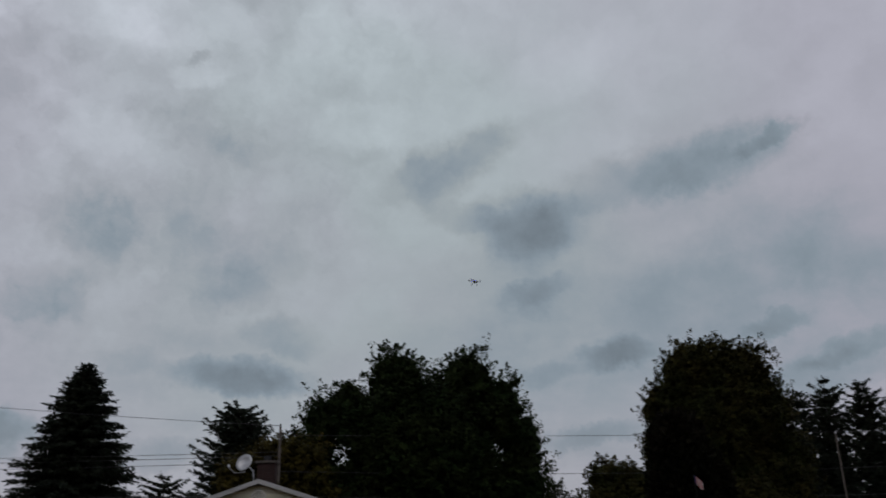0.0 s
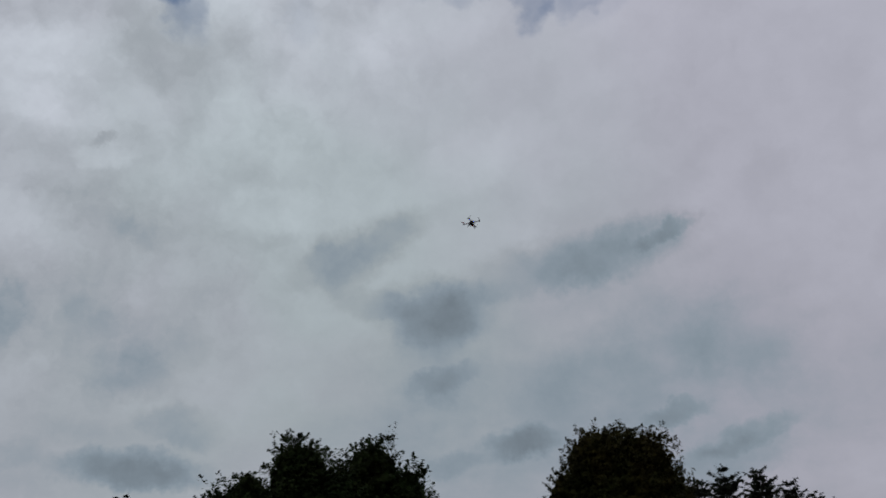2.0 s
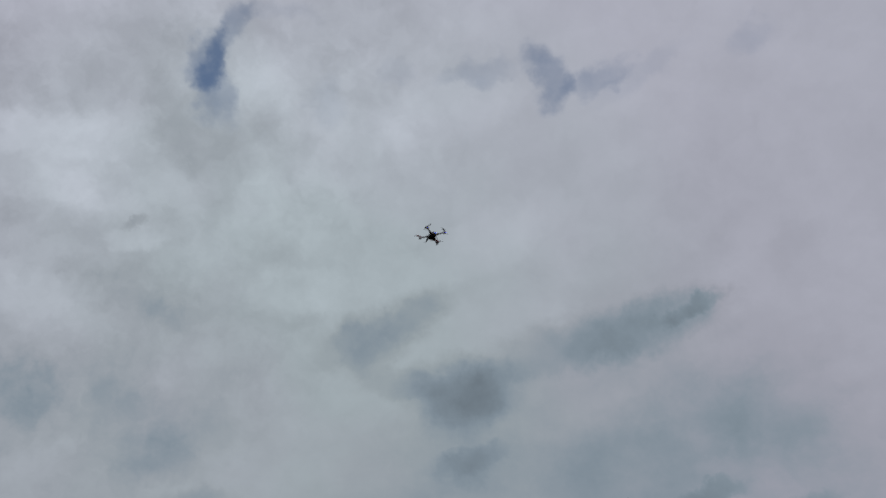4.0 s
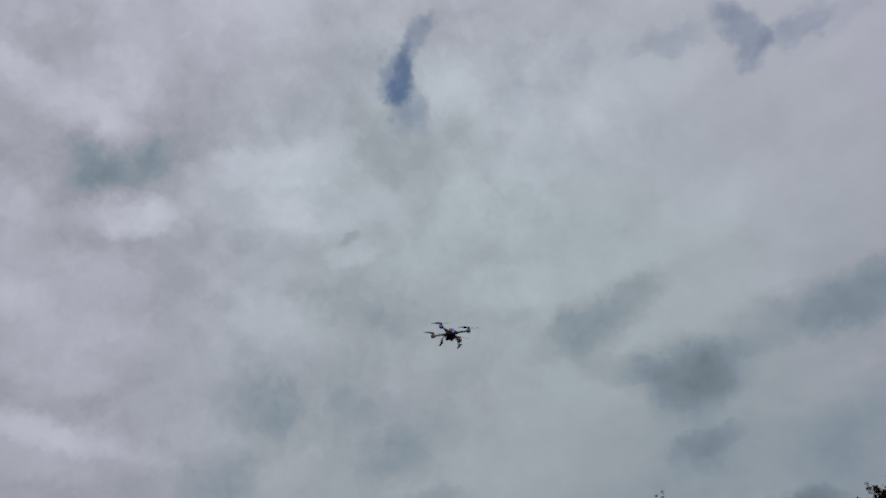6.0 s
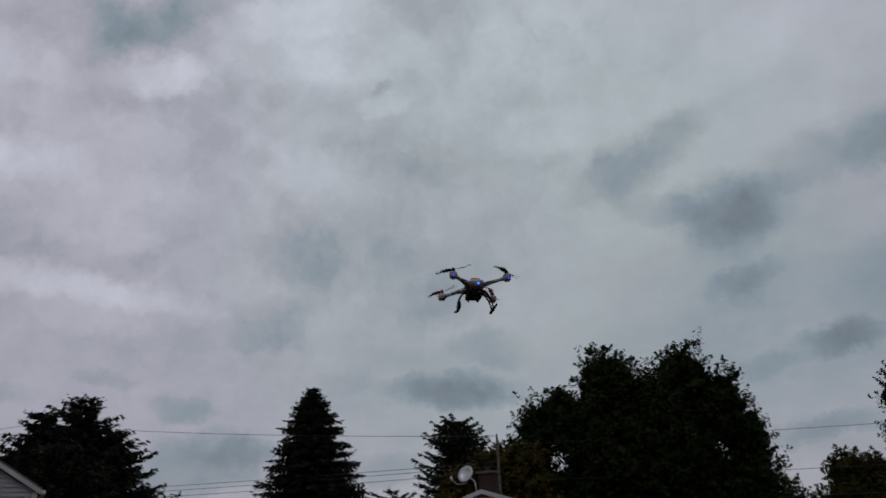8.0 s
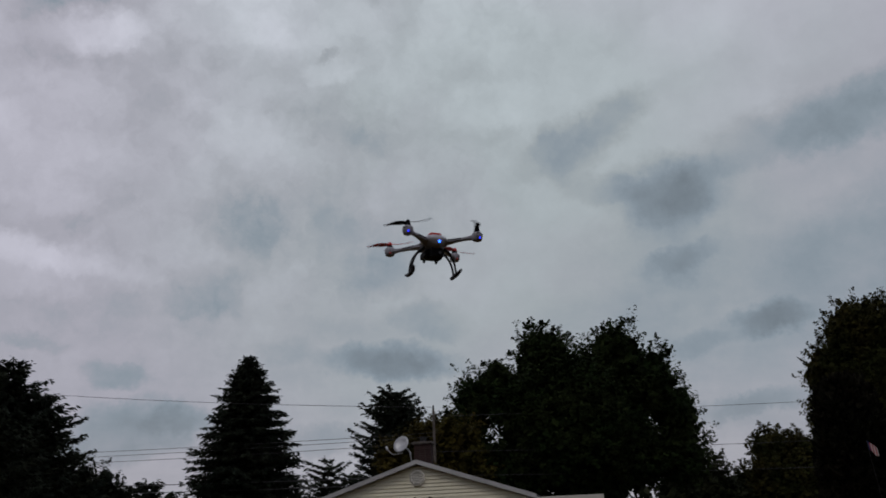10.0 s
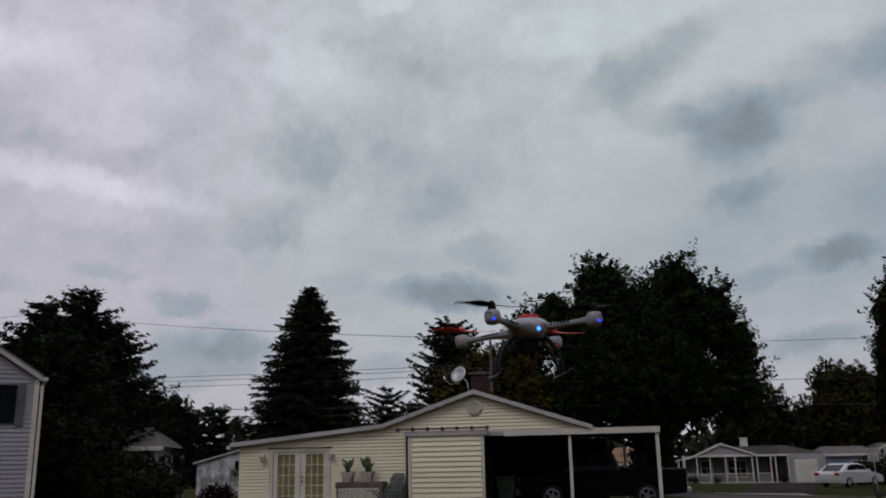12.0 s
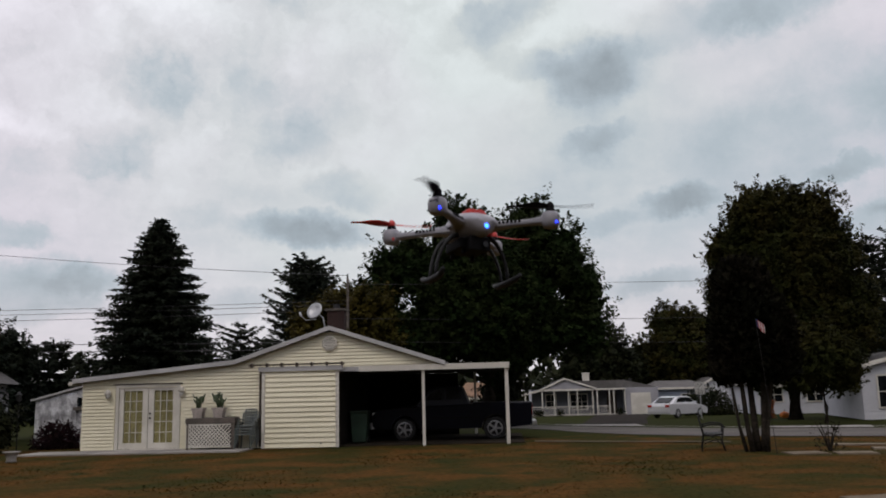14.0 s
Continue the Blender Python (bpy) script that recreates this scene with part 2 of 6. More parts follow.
# ---- materials ----
def mat(name, color, color2=None, rough=0.7, metal=0.0, stain=1.2, grain=40.0, vary=0.18, bump=0.15, island=0.0, each=0.0, coat=0.0, glow=None, spec=0.5):
    """A surface of two colours mixed by broad stains and fine grain; island and each vary single leaves and single objects."""
    m = bpy.data.materials.new(name)
    m.use_nodes = True
    nt = m.node_tree
    N, L = nt.nodes, nt.links
    b = N["Principled BSDF"]
    b.inputs["Roughness"].default_value, b.inputs["Metallic"].default_value = rough, metal
    b.inputs["Coat Weight"].default_value, b.inputs["Specular IOR Level"].default_value = coat, spec
    if glow:
        b.inputs["Emission Color"].default_value, b.inputs["Emission Strength"].default_value = (*glow[:3], 1), glow[3]
    co = N.new("ShaderNodeTexCoord").outputs["Object"]
    n1, n2 = N.new("ShaderNodeTexNoise"), N.new("ShaderNodeTexNoise")
    for n, s in ((n1, stain), (n2, grain)):
        n.inputs["Scale"].default_value, n.inputs["Detail"].default_value = s, 5
        L.new(co, n.inputs["Vector"])
    mix = N.new("ShaderNodeMix")
    mix.data_type = "RGBA"
    mix.inputs["A"].default_value = (*color, 1)
    mix.inputs["B"].default_value = (*(color2 or [c * 0.72 for c in color]), 1)
    ramp = N.new("ShaderNodeMapRange")
    ramp.interpolation_type = "SMOOTHSTEP"
    ramp.inputs["From Min"].default_value, ramp.inputs["From Max"].default_value = 0.36, 0.64
    L.new(n1.outputs["Fac"], ramp.inputs["Value"])
    L.new(ramp.outputs[0], mix.inputs["Factor"])
    level = N.new("ShaderNodeMapRange")
    level.inputs["From Min"].default_value, level.inputs["From Max"].default_value = 0.3, 0.7
    level.inputs["To Min"].default_value, level.inputs["To Max"].default_value = 1 - vary, 1 + vary
    L.new(n2.outputs["Fac"], level.inputs["Value"])
    value = level.outputs[0]
    for amount, source in ((island, "ShaderNodeNewGeometry"), (each, "ShaderNodeObjectInfo")):
        if amount:
            r = N.new("ShaderNodeMapRange")
            r.inputs["To Min"].default_value, r.inputs["To Max"].default_value = 1 - amount, 1 + amount
            L.new(N.new(source).outputs["Random Per Island" if island and source.endswith("Geometry") else "Random"], r.inputs["Value"])
            mul = N.new("ShaderNodeMath")
            mul.operation = "MULTIPLY"
            L.new(value, mul.inputs[0])
            L.new(r.outputs[0], mul.inputs[1])
            value = mul.outputs[0]
    scale = N.new("ShaderNodeVectorMath")
    scale.operation = "SCALE"
    L.new(mix.outputs["Result"], scale.inputs[0])
    L.new(value, scale.inputs["Scale"])
    L.new(scale.outputs[0], b.inputs["Base Color"])
    if bump:
        bp = N.new("ShaderNodeBump")
        bp.inputs["Strength"].default_value, bp.inputs["Distance"].default_value = bump, 0.02
        L.new(n2.outputs["Fac"], bp.inputs["Height"])
        L.new(bp.outputs[0], b.inputs["Normal"])
    return m


def glass(name, tint=(0.93, 0.95, 0.94), rough=0.0):
    m = bpy.data.materials.new(name)
    m.use_nodes = True
    b = m.node_tree.nodes["Principled BSDF"]
    b.inputs["Base Color"].default_value = (*tint, 1)
    b.inputs["Transmission Weight"].default_value, b.inputs["Roughness"].default_value, b.inputs["IOR"].default_value = 1.0, rough, 1.45
    return m




def lawn(name):
    """Dry turf: straw-brown and green patches of two sizes, greener near the street and beyond it."""
    m = mat(name, (0.033, 0.030, 0.008), (0.080, 0.039, 0.011), rough=0.95, stain=0.55, grain=9, vary=0.35, bump=0.6, spec=0.02)
    N, L = m.node_tree.nodes, m.node_tree.links
    geo = N.new("ShaderNodeNewGeometry").outputs["Position"]
    cut = N.new("ShaderNodeSeparateXYZ")
    L.new(geo, cut.inputs[0])
    old = N["Principled BSDF"].inputs["Base Color"].links[0].from_socket
    patch = N.new("ShaderNodeTexNoise")
    patch.inputs["Scale"].default_value, patch.inputs["Detail"].default_value = 0.9, 5
    L.new(geo, patch.inputs["Vector"])
    reach = N.new("ShaderNodeMapRange")
    reach.interpolation_type = "SMOOTHSTEP"
    reach.inputs["From Min"].default_value, reach.inputs["From Max"].default_value = 23.0, 40.0
    reach.inputs["To Min"].default_value, reach.inputs["To Max"].default_value = -0.06, 0.34
    L.new(cut.outputs["Y"], reach.inputs["Value"])
    total = N.new("ShaderNodeMath")
    total.operation = "ADD"
    L.new(patch.outputs["Fac"], total.inputs[0])
    L.new(reach.outputs[0], total.inputs[1])
    pick = N.new("ShaderNodeMapRange")
    pick.interpolation_type = "SMOOTHSTEP"
    pick.inputs["From Min"].default_value, pick.inputs["From Max"].default_value = 0.46, 0.66
    L.new(total.outputs[0], pick.inputs["Value"])
    blend = N.new("ShaderNodeMix")
    blend.data_type = "RGBA"
    L.new(pick.outputs[0], blend.inputs["Factor"])
    L.new(old, blend.inputs["A"])
    blend.inputs["B"].default_value = (0.025, 0.029, 0.008, 1)
    L.new(blend.outputs["Result"], N["Principled BSDF"].inputs["Base Color"])
    return m


GRASS = lawn("dry_autumn_grass")
ASPHALT = mat("worn_asphalt", (0.135, 0.125, 0.115), (0.10, 0.094, 0.088), rough=0.95, spec=0.05, stain=0.3, grain=60, vary=0.2, bump=0.3)
TAR = mat("dark_tarred_drive", (0.034, 0.029, 0.025), (0.024, 0.021, 0.019), rough=0.95, spec=0.03, stain=0.5, grain=40, vary=0.2, bump=0.2)
LAWN_SLAB = mat("mossy_old_concrete", (0.20, 0.17, 0.13), (0.12, 0.095, 0.065), rough=0.95, stain=1.1, grain=40, each=0.15, spec=0.05)
CONCRETE = mat("weathered_concrete", (0.28, 0.265, 0.24), (0.20, 0.19, 0.175), rough=0.9, stain=0.8, grain=50, each=0.1)
SIDING = mat("cream_vinyl_siding", (0.74, 0.70, 0.53), (0.68, 0.64, 0.47), rough=0.55, stain=0.5, grain=14, vary=0.04, bump=0.05, each=0.04)
GREY_SIDING = mat("pale_grey_siding", (0.30, 0.30, 0.325), (0.26, 0.26, 0.28), rough=0.6, stain=0.6, grain=14, vary=0.05, bump=0.05)
WHITE_SIDING = mat("white_siding", (0.50, 0.51, 0.54), (0.44, 0.45, 0.48), rough=0.6, stain=0.6, grain=10, vary=0.05, bump=0.05)
BLUE_SIDING = mat("blue_grey_siding", (0.22, 0.25, 0.31), (0.18, 0.21, 0.27), rough=0.6, stain=0.6, grain=10, vary=0.05, bump=0.05)
TRIM = mat("white_painted_trim", (0.62, 0.60, 0.54), (0.52, 0.50, 0.44), rough=0.5, stain=1.5, grain=20, vary=0.06, bump=0.05)
FASCIA = mat("grey_metal_fascia", (0.42, 0.42, 0.42), (0.33, 0.33, 0.33), rough=0.5, stain=1.0, grain=20, vary=0.08, bump=0.05)
SHINGLE = mat("brown_grey_shingles", (0.10, 0.095, 0.09), (0.07, 0.066, 0.062), rough=0.95, stain=0.7, grain=18, vary=0.3, bump=0.4)
TAN_SHINGLE = mat("tan_shingles", (0.22, 0.13, 0.075), (0.17, 0.10, 0.06), rough=0.95, stain=0.7, grain=18, vary=0.25, bump=0.4)
BRICK = mat("dark_red_brick", (0.036, 0.015, 0.012), (0.026, 0.013, 0.011), rough=0.9, stain=3, grain=25, each=0.25, bump=0.3)
MORTAR = mat("mortar", (0.055, 0.045, 0.04), rough=0.95)
DARK_METAL = mat("dark_brown_rail_metal", (0.06, 0.045, 0.035), rough=0.6, metal=0.4, stain=5)
GALV = mat("galvanised_metal", (0.45, 0.46, 0.47), (0.34, 0.35, 0.36), rough=0.45, metal=0.6, stain=4, vary=0.08)
WEATHERED = mat("weathered_white_boards", (0.62, 0.63, 0.65), (0.24, 0.24, 0.25), rough=0.85, stain=2.5, grain=14, vary=0.25, each=0.15)
# boards and floor coloured near-black to stand for the shade inside the carport
SHADED_BOARDS = mat("shade_dark_boards", (0.022, 0.019, 0.016), (0.014, 0.012, 0.010), rough=0.95, stain=2, grain=20, vary=0.25, spec=0.05)
SHADED_FLOOR = mat("shade_dark_floor", (0.030, 0.024, 0.017), (0.018, 0.015, 0.012), rough=0.95, stain=1.3, grain=25, vary=0.25, spec=0.05)
# siding darkened: the porch roof's shadow is put into this colour
PORCH_SHADED = mat("porch_shaded_siding", (0.11, 0.12, 0.14), (0.09, 0.10, 0.12), rough=0.7, stain=0.8, grain=12, vary=0.06, bump=0.05)
OLD_WOOD = mat("grey_old_wood", (0.12, 0.10, 0.085), (0.08, 0.07, 0.06), rough=0.9, stain=3, grain=30, vary=0.25, each=0.15)
BARK = mat("dark_bark", (0.034, 0.028, 0.022), (0.022, 0.019, 0.015), rough=0.95, spec=0.05, stain=4, grain=22, vary=0.35, bump=0.8)
CURTAIN = mat("yellowed_blind_fabric", (0.27, 0.24, 0.105), (0.21, 0.185, 0.08), rough=0.8, stain=3, grain=60, vary=0.1)
TERRACOTTA = mat("stone_grey_planter", (0.34, 0.30, 0.27), (0.25, 0.22, 0.20), rough=0.85, stain=6)
CACTUS = mat("green_cactus", (0.035, 0.060, 0.020), (0.03, 0.042, 0.018), rough=0.6, stain=8, island=0.2)
GREEN_PLASTIC = mat("dark_green_plastic", (0.006, 0.030, 0.013), rough=0.6, stain=3, vary=0.1)
CHAIR_GREEN = mat("green_white_chair_plastic", (0.13, 0.145, 0.14), (0.05, 0.065, 0.06), rough=0.5, stain=6)
NAVY = mat("dark_navy_car_paint", (0.0015, 0.002, 0.006), rough=0.35, coat=0.03, stain=2, vary=0.05, bump=0, spec=0.12)
CAR_WHITE = mat("white_car_paint", (0.60, 0.61, 0.63), (0.57, 0.58, 0.60), rough=0.25, coat=0.6, stain=2, vary=0.02, bump=0)
RUBBER = mat("black_rubber", (0.015, 0.015, 0.015), rough=0.9, grain=60)
CHROME = mat("bright_alloy", (0.55, 0.56, 0.58), rough=0.3, metal=0.9, stain=5, vary=0.1, bump=0)
DARK_GLASS = mat("dark_window_glass", (0.008, 0.010, 0.012), rough=0.12, stain=2, vary=0.05, bump=0, spec=0.3)
PANE = glass("window_glass")
TAIL_RED = mat("red_lamp_lens", (0.35, 0.02, 0.015), rough=0.2, stain=8, bump=0)
LAMP_LENS = mat("clear_lamp_lens", (0.55, 0.55, 0.52), rough=0.15, stain=8, bump=0)
BLACK_IRON = mat("black_cast_iron", (0.02, 0.02, 0.02), rough=0.6, metal=0.5, stain=8)
SIGN_WHITE = mat("white_sign_sheet", (0.62, 0.62, 0.60), rough=0.5, stain=4, vary=0.05)
SIGN_BLACK = mat("black_sign_print", (0.02, 0.02, 0.02), rough=0.6)
WIRE = mat("black_cable", (0.02, 0.02, 0.022), rough=0.7)
PLUM = mat("dark_plum_leaves", (0.016, 0.008, 0.011), (0.024, 0.012, 0.013), rough=0.7, stain=4, grain=10, bump=0, island=0.4, spec=0.05)
DIRT = mat("worn_earth", (0.11, 0.092, 0.062), (0.08, 0.066, 0.044), rough=0.95, stain=1.5, grain=12, vary=0.2, spec=0.03)
SHUTTER = mat("dark_grey_shutter", (0.10, 0.10, 0.10), rough=0.7, stain=2)
FLAG_RED = mat("red_flag_cloth", (0.40, 0.04, 0.05), rough=0.9)
FLAG_WHITE = mat("white_flag_cloth", (0.65, 0.63, 0.62), rough=0.9)
FLAG_BLUE = mat("blue_flag_cloth", (0.03, 0.05, 0.16), rough=0.9)
PUMPKIN = mat("orange_pumpkin_skin", (0.60, 0.17, 0.02), (0.5, 0.12, 0.015), rough=0.5, stain=6)
SCARECROW = mat("orange_straw_figure", (0.45, 0.10, 0.03), (0.3, 0.12, 0.05), rough=0.9, stain=8)
LEAF_MAPLE = mat("maple_leaves", (0.012, 0.0225, 0.0065), (0.018, 0.026, 0.008), rough=0.7, stain=0.6, grain=1.5, vary=0.3, bump=0, island=0.22, spec=0.03)
LEAF_OAK = mat("autumn_tinged_leaves", (0.018, 0.022, 0.006), (0.033, 0.029, 0.008), rough=0.6, stain=0.5, grain=3, vary=0.3, bump=0, island=0.3, spec=0.03)
LEAF_OLIVE = mat("yellowing_leaves", (0.036, 0.034, 0.007), (0.050, 0.039, 0.008), rough=0.6, stain=0.6, grain=3, vary=0.3, bump=0, island=0.5, spec=0.04)
LEAF_DARK = mat("dark_green_leaves", (0.011, 0.015, 0.007), (0.017, 0.019, 0.008), rough=0.65, stain=0.6, grain=3, vary=0.3, bump=0, island=0.5, spec=0.04)
NEEDLES = mat("spruce_needles", (0.011, 0.016, 0.011), (0.016, 0.020, 0.012), rough=0.7, stain=0.6, grain=4, vary=0.3, bump=0, island=0.5, spec=0.04)
CEDAR = mat("dark_cedar_sprays", (0.005, 0.006, 0.003), (0.008, 0.007, 0.004), rough=0.85, stain=0.8, grain=4, vary=0.3, bump=0, island=0.5, spec=0.04)
SHELL = mat("white_plastic_shell", (0.27, 0.27, 0.30), (0.24, 0.24, 0.265), rough=0.38, stain=9, grain=120, vary=0.03, bump=0.02)
GREY_PLASTIC = mat("grey_plastic", (0.015, 0.016, 0.018), (0.010, 0.011, 0.012), rough=0.5, stain=20, grain=160, vary=0.06, bump=0.03, spec=0.18)
BLACK_PLASTIC = mat("black_plastic", (0.006, 0.006, 0.007), rough=0.6, spec=0.08, stain=20, grain=160, vary=0.08, bump=0.03)
RED_PLASTIC = mat("bright_red_plastic", (0.55, 0.025, 0.018), (0.48, 0.02, 0.015), rough=0.4, stain=20, grain=160, vary=0.04, bump=0.02)
LED_BLUE = mat("lit_blue_led", (0.01, 0.02, 0.2), rough=0.3, glow=(0.004, 0.02, 1.0, 4.0), bump=0)
LED_CORE = mat("lit_blue_white_led", (0.02, 0.05, 0.3), rough=0.3, glow=(0.01, 0.10, 1.0, 6.0), bump=0)
LED_RED = mat("lit_red_led", (0.3, 0.02, 0.01), rough=0.3, glow=(1.0, 0.03, 0.01, 0.12), bump=0)


# ---- building blocks ----
def part(name, bm, material, parent=None, label="", smooth=False, at=None):
    me = bpy.data.meshes.new(name)
    bm.to_mesh(me)
    bm.free()
    if smooth:
        me.polygons.foreach_set("use_smooth", [True] * len(me.polygons))
    me.materials.append(material)
    ob = new(name, me)
    ob.parent = parent
    if at is not None:
        ob.matrix_basis = at
    if label:
        tagged(ob, label)
    return ob


def thing(name, label, category, m=Matrix(), group="", kind=""):
    ob = new(name)
    ob.empty_display_size = 0.2
    ob.matrix_basis = m
    return tagged(ob, label, category, group, kind)


def ring(*solids):
    bm = bmesh.new()
    for s in solids:
        s(bm)
    return bm


def box(bm, x0, x1, y0, y1, z0, z1, bevel=0.0):
    v = [bm.verts.new((x, y, z)) for z in (z0, z1) for y in (y0, y1) for x in (x0, x1)]
    f = [bm.faces.new([v[i] for i in q]) for q in ((0, 2, 3, 1), (4, 5, 7, 6), (0, 1, 5, 4), (2, 6, 7, 3), (0, 4, 6, 2), (1, 3, 7, 5))]
    if bevel:
        edges = list({e for q in f for e in q.edges})
        bmesh.ops.bevel(bm, geom=edges, offset=bevel, segments=2, affect="EDGES", profile=0.7)
    return bm


def boxed(*a, bevel=0.0):
    return box(bmesh.new(), *a, bevel=bevel)


def tube(bm, p, q, r0, r1=None, seg=8, caps=True):
    p, q = Vector(p), Vector(q)
    r1 = r0 if r1 is None else r1
    rot = (q - p).to_track_quat("Z", "Y").to_matrix()
    a, b = [], []
    for i in range(seg):
        w = 2 * math.pi * i / seg
        d = rot @ Vector((math.cos(w), math.sin(w), 0))
        a.append(bm.verts.new(p + d * r0))
        b.append(bm.verts.new(q + d * r1))
    for i in range(seg):
        j = (i + 1) % seg
        bm.faces.new((a[i], a[j], b[j], b[i]))
    if caps:
        bm.faces.new(a[::-1])
        bm.faces.new(b)
    return bm


def tubed(*a, **k):
    return tube(bmesh.new(), *a, **k)


def pipe(bm, points, radii, seg=8):
    """A tube along a chain of points."""
    pts = [Vector(p) for p in points]
    rows = []
    for i, p in enumerate(pts):
        d = (pts[min(i + 1, len(pts) - 1)] - pts[max(i - 1, 0)]).normalized()
        rot = d.to_track_quat("Z", "Y").to_matrix()
        r = radii[i] if isinstance(radii, (list, tuple)) else radii
        rows.append([bm.verts.new(p + rot @ Vector((math.cos(w) * r, math.sin(w) * r, 0))) for w in (2 * math.pi * k / seg for k in range(seg))])
    for a, b in zip(rows, rows[1:]):
        for k in range(seg):
            bm.faces.new((a[k], a[(k + 1) % seg], b[(k + 1) % seg], b[k]))
    bm.faces.new(rows[0][::-1])
    bm.faces.new(rows[-1])
    return bm


def lathe(bm, profile, seg=24, center=(0, 0, 0), caps=True, turn=0.0):
    """A body of revolution about z from (radius, height) pairs."""
    c = Vector(center)
    rows = [[bm.verts.new(c + Vector((r * math.cos(w), r * math.sin(w), z))) for w in (2 * math.pi * (k + turn) / seg for k in range(seg))] for r, z in profile]
    for a, b in zip(rows, rows[1:]):
        for k in range(seg):
            bm.faces.new((a[k], a[(k + 1) % seg], b[(k + 1) % seg], b[k]))
    if caps:
        bm.faces.new(rows[0][::-1])
        bm.faces.new(rows[-1])
    return bm


def prism(bm, outline, y0, y1, bevel=0.0):
    """An (x, z) outline carried from y0 to y1."""
    a = [bm.verts.new((x, y0, z)) for x, z in outline]
    b = [bm.verts.new((x, y1, z)) for x, z in outline]
    n = len(a)
    faces = [bm.faces.new(a), bm.faces.new(b[::-1])]
    faces += [bm.faces.new((a[i], b[i], b[(i + 1) % n], a[(i + 1) % n])) for i in range(n)]
    bmesh.ops.recalc_face_normals(bm, faces=faces)
    if bevel:
        bmesh.ops.bevel(bm, geom=list(faces[0].edges) + list(faces[1].edges), offset=bevel, segments=2, affect="EDGES", profile=0.7)
    return bm


def mesh_of(name, verts, faces, material, parent=None, at=None, smooth=False):
    """One mesh object from arrays: faces all of the same number of corners."""
    me = bpy.data.meshes.new(name)
    faces = np.asarray(faces, dtype=np.int32)
    n, k = faces.shape
    me.vertices.add(len(verts))
    me.vertices.foreach_set("co", np.asarray(verts, dtype=np.float32).ravel())
    me.loops.add(n * k)
    me.loops.foreach_set("vertex_index", faces.ravel())
    me.polygons.add(n)
    me.polygons.foreach_set("loop_start", np.arange(0, n * k, k, dtype=np.int32))
    me.polygons.foreach_set("loop_total", np.full(n, k, dtype=np.int32))
    me.update(calc_edges=True)
    me.materials.append(material)
    if smooth:
        me.polygons.foreach_set("use_smooth", [True] * n)
    ob = new(name, me)
    ob.parent = parent
    if at is not None:
        ob.matrix_basis = at
    return ob


# ---- plants ----
def leaf_quads(centers, along, across, length, width):
    """Pointed leaves: four corners round each center."""
    c, l, w = centers, along * length[:, None] * 0.5, across * width[:, None] * 0.5
    v = np.stack([c - l, c + w - 0.1 * l, c + l, c - w - 0.1 * l], 1).reshape(-1, 3)
    return v, np.arange(len(c) * 4).reshape(-1, 4)


def unit(v):
    return v / np.maximum(np.linalg.norm(v, axis=-1, keepdims=True), 1e-9)


def crown_points(rng, lobes, twigs, twig_size, gap=0.0):
    """Twig clumps on the outside of the lobes, each an uneven small ball; some are left away."""
    lobes = np.array(lobes, dtype=float)
    area = lobes[:, 3] * lobes[:, 5]
    pick = rng.choice(len(lobes), twigs, p=area / area.sum())
    d = unit(rng.normal(size=(twigs, 3)))
    r = rng.uniform(0.72, 1.06, twigs)
    p = lobes[pick, :3] + d * lobes[pick, 3:] * r[:, None]
    keep = rng.random(twigs) >= gap
    return p[keep], d[keep]


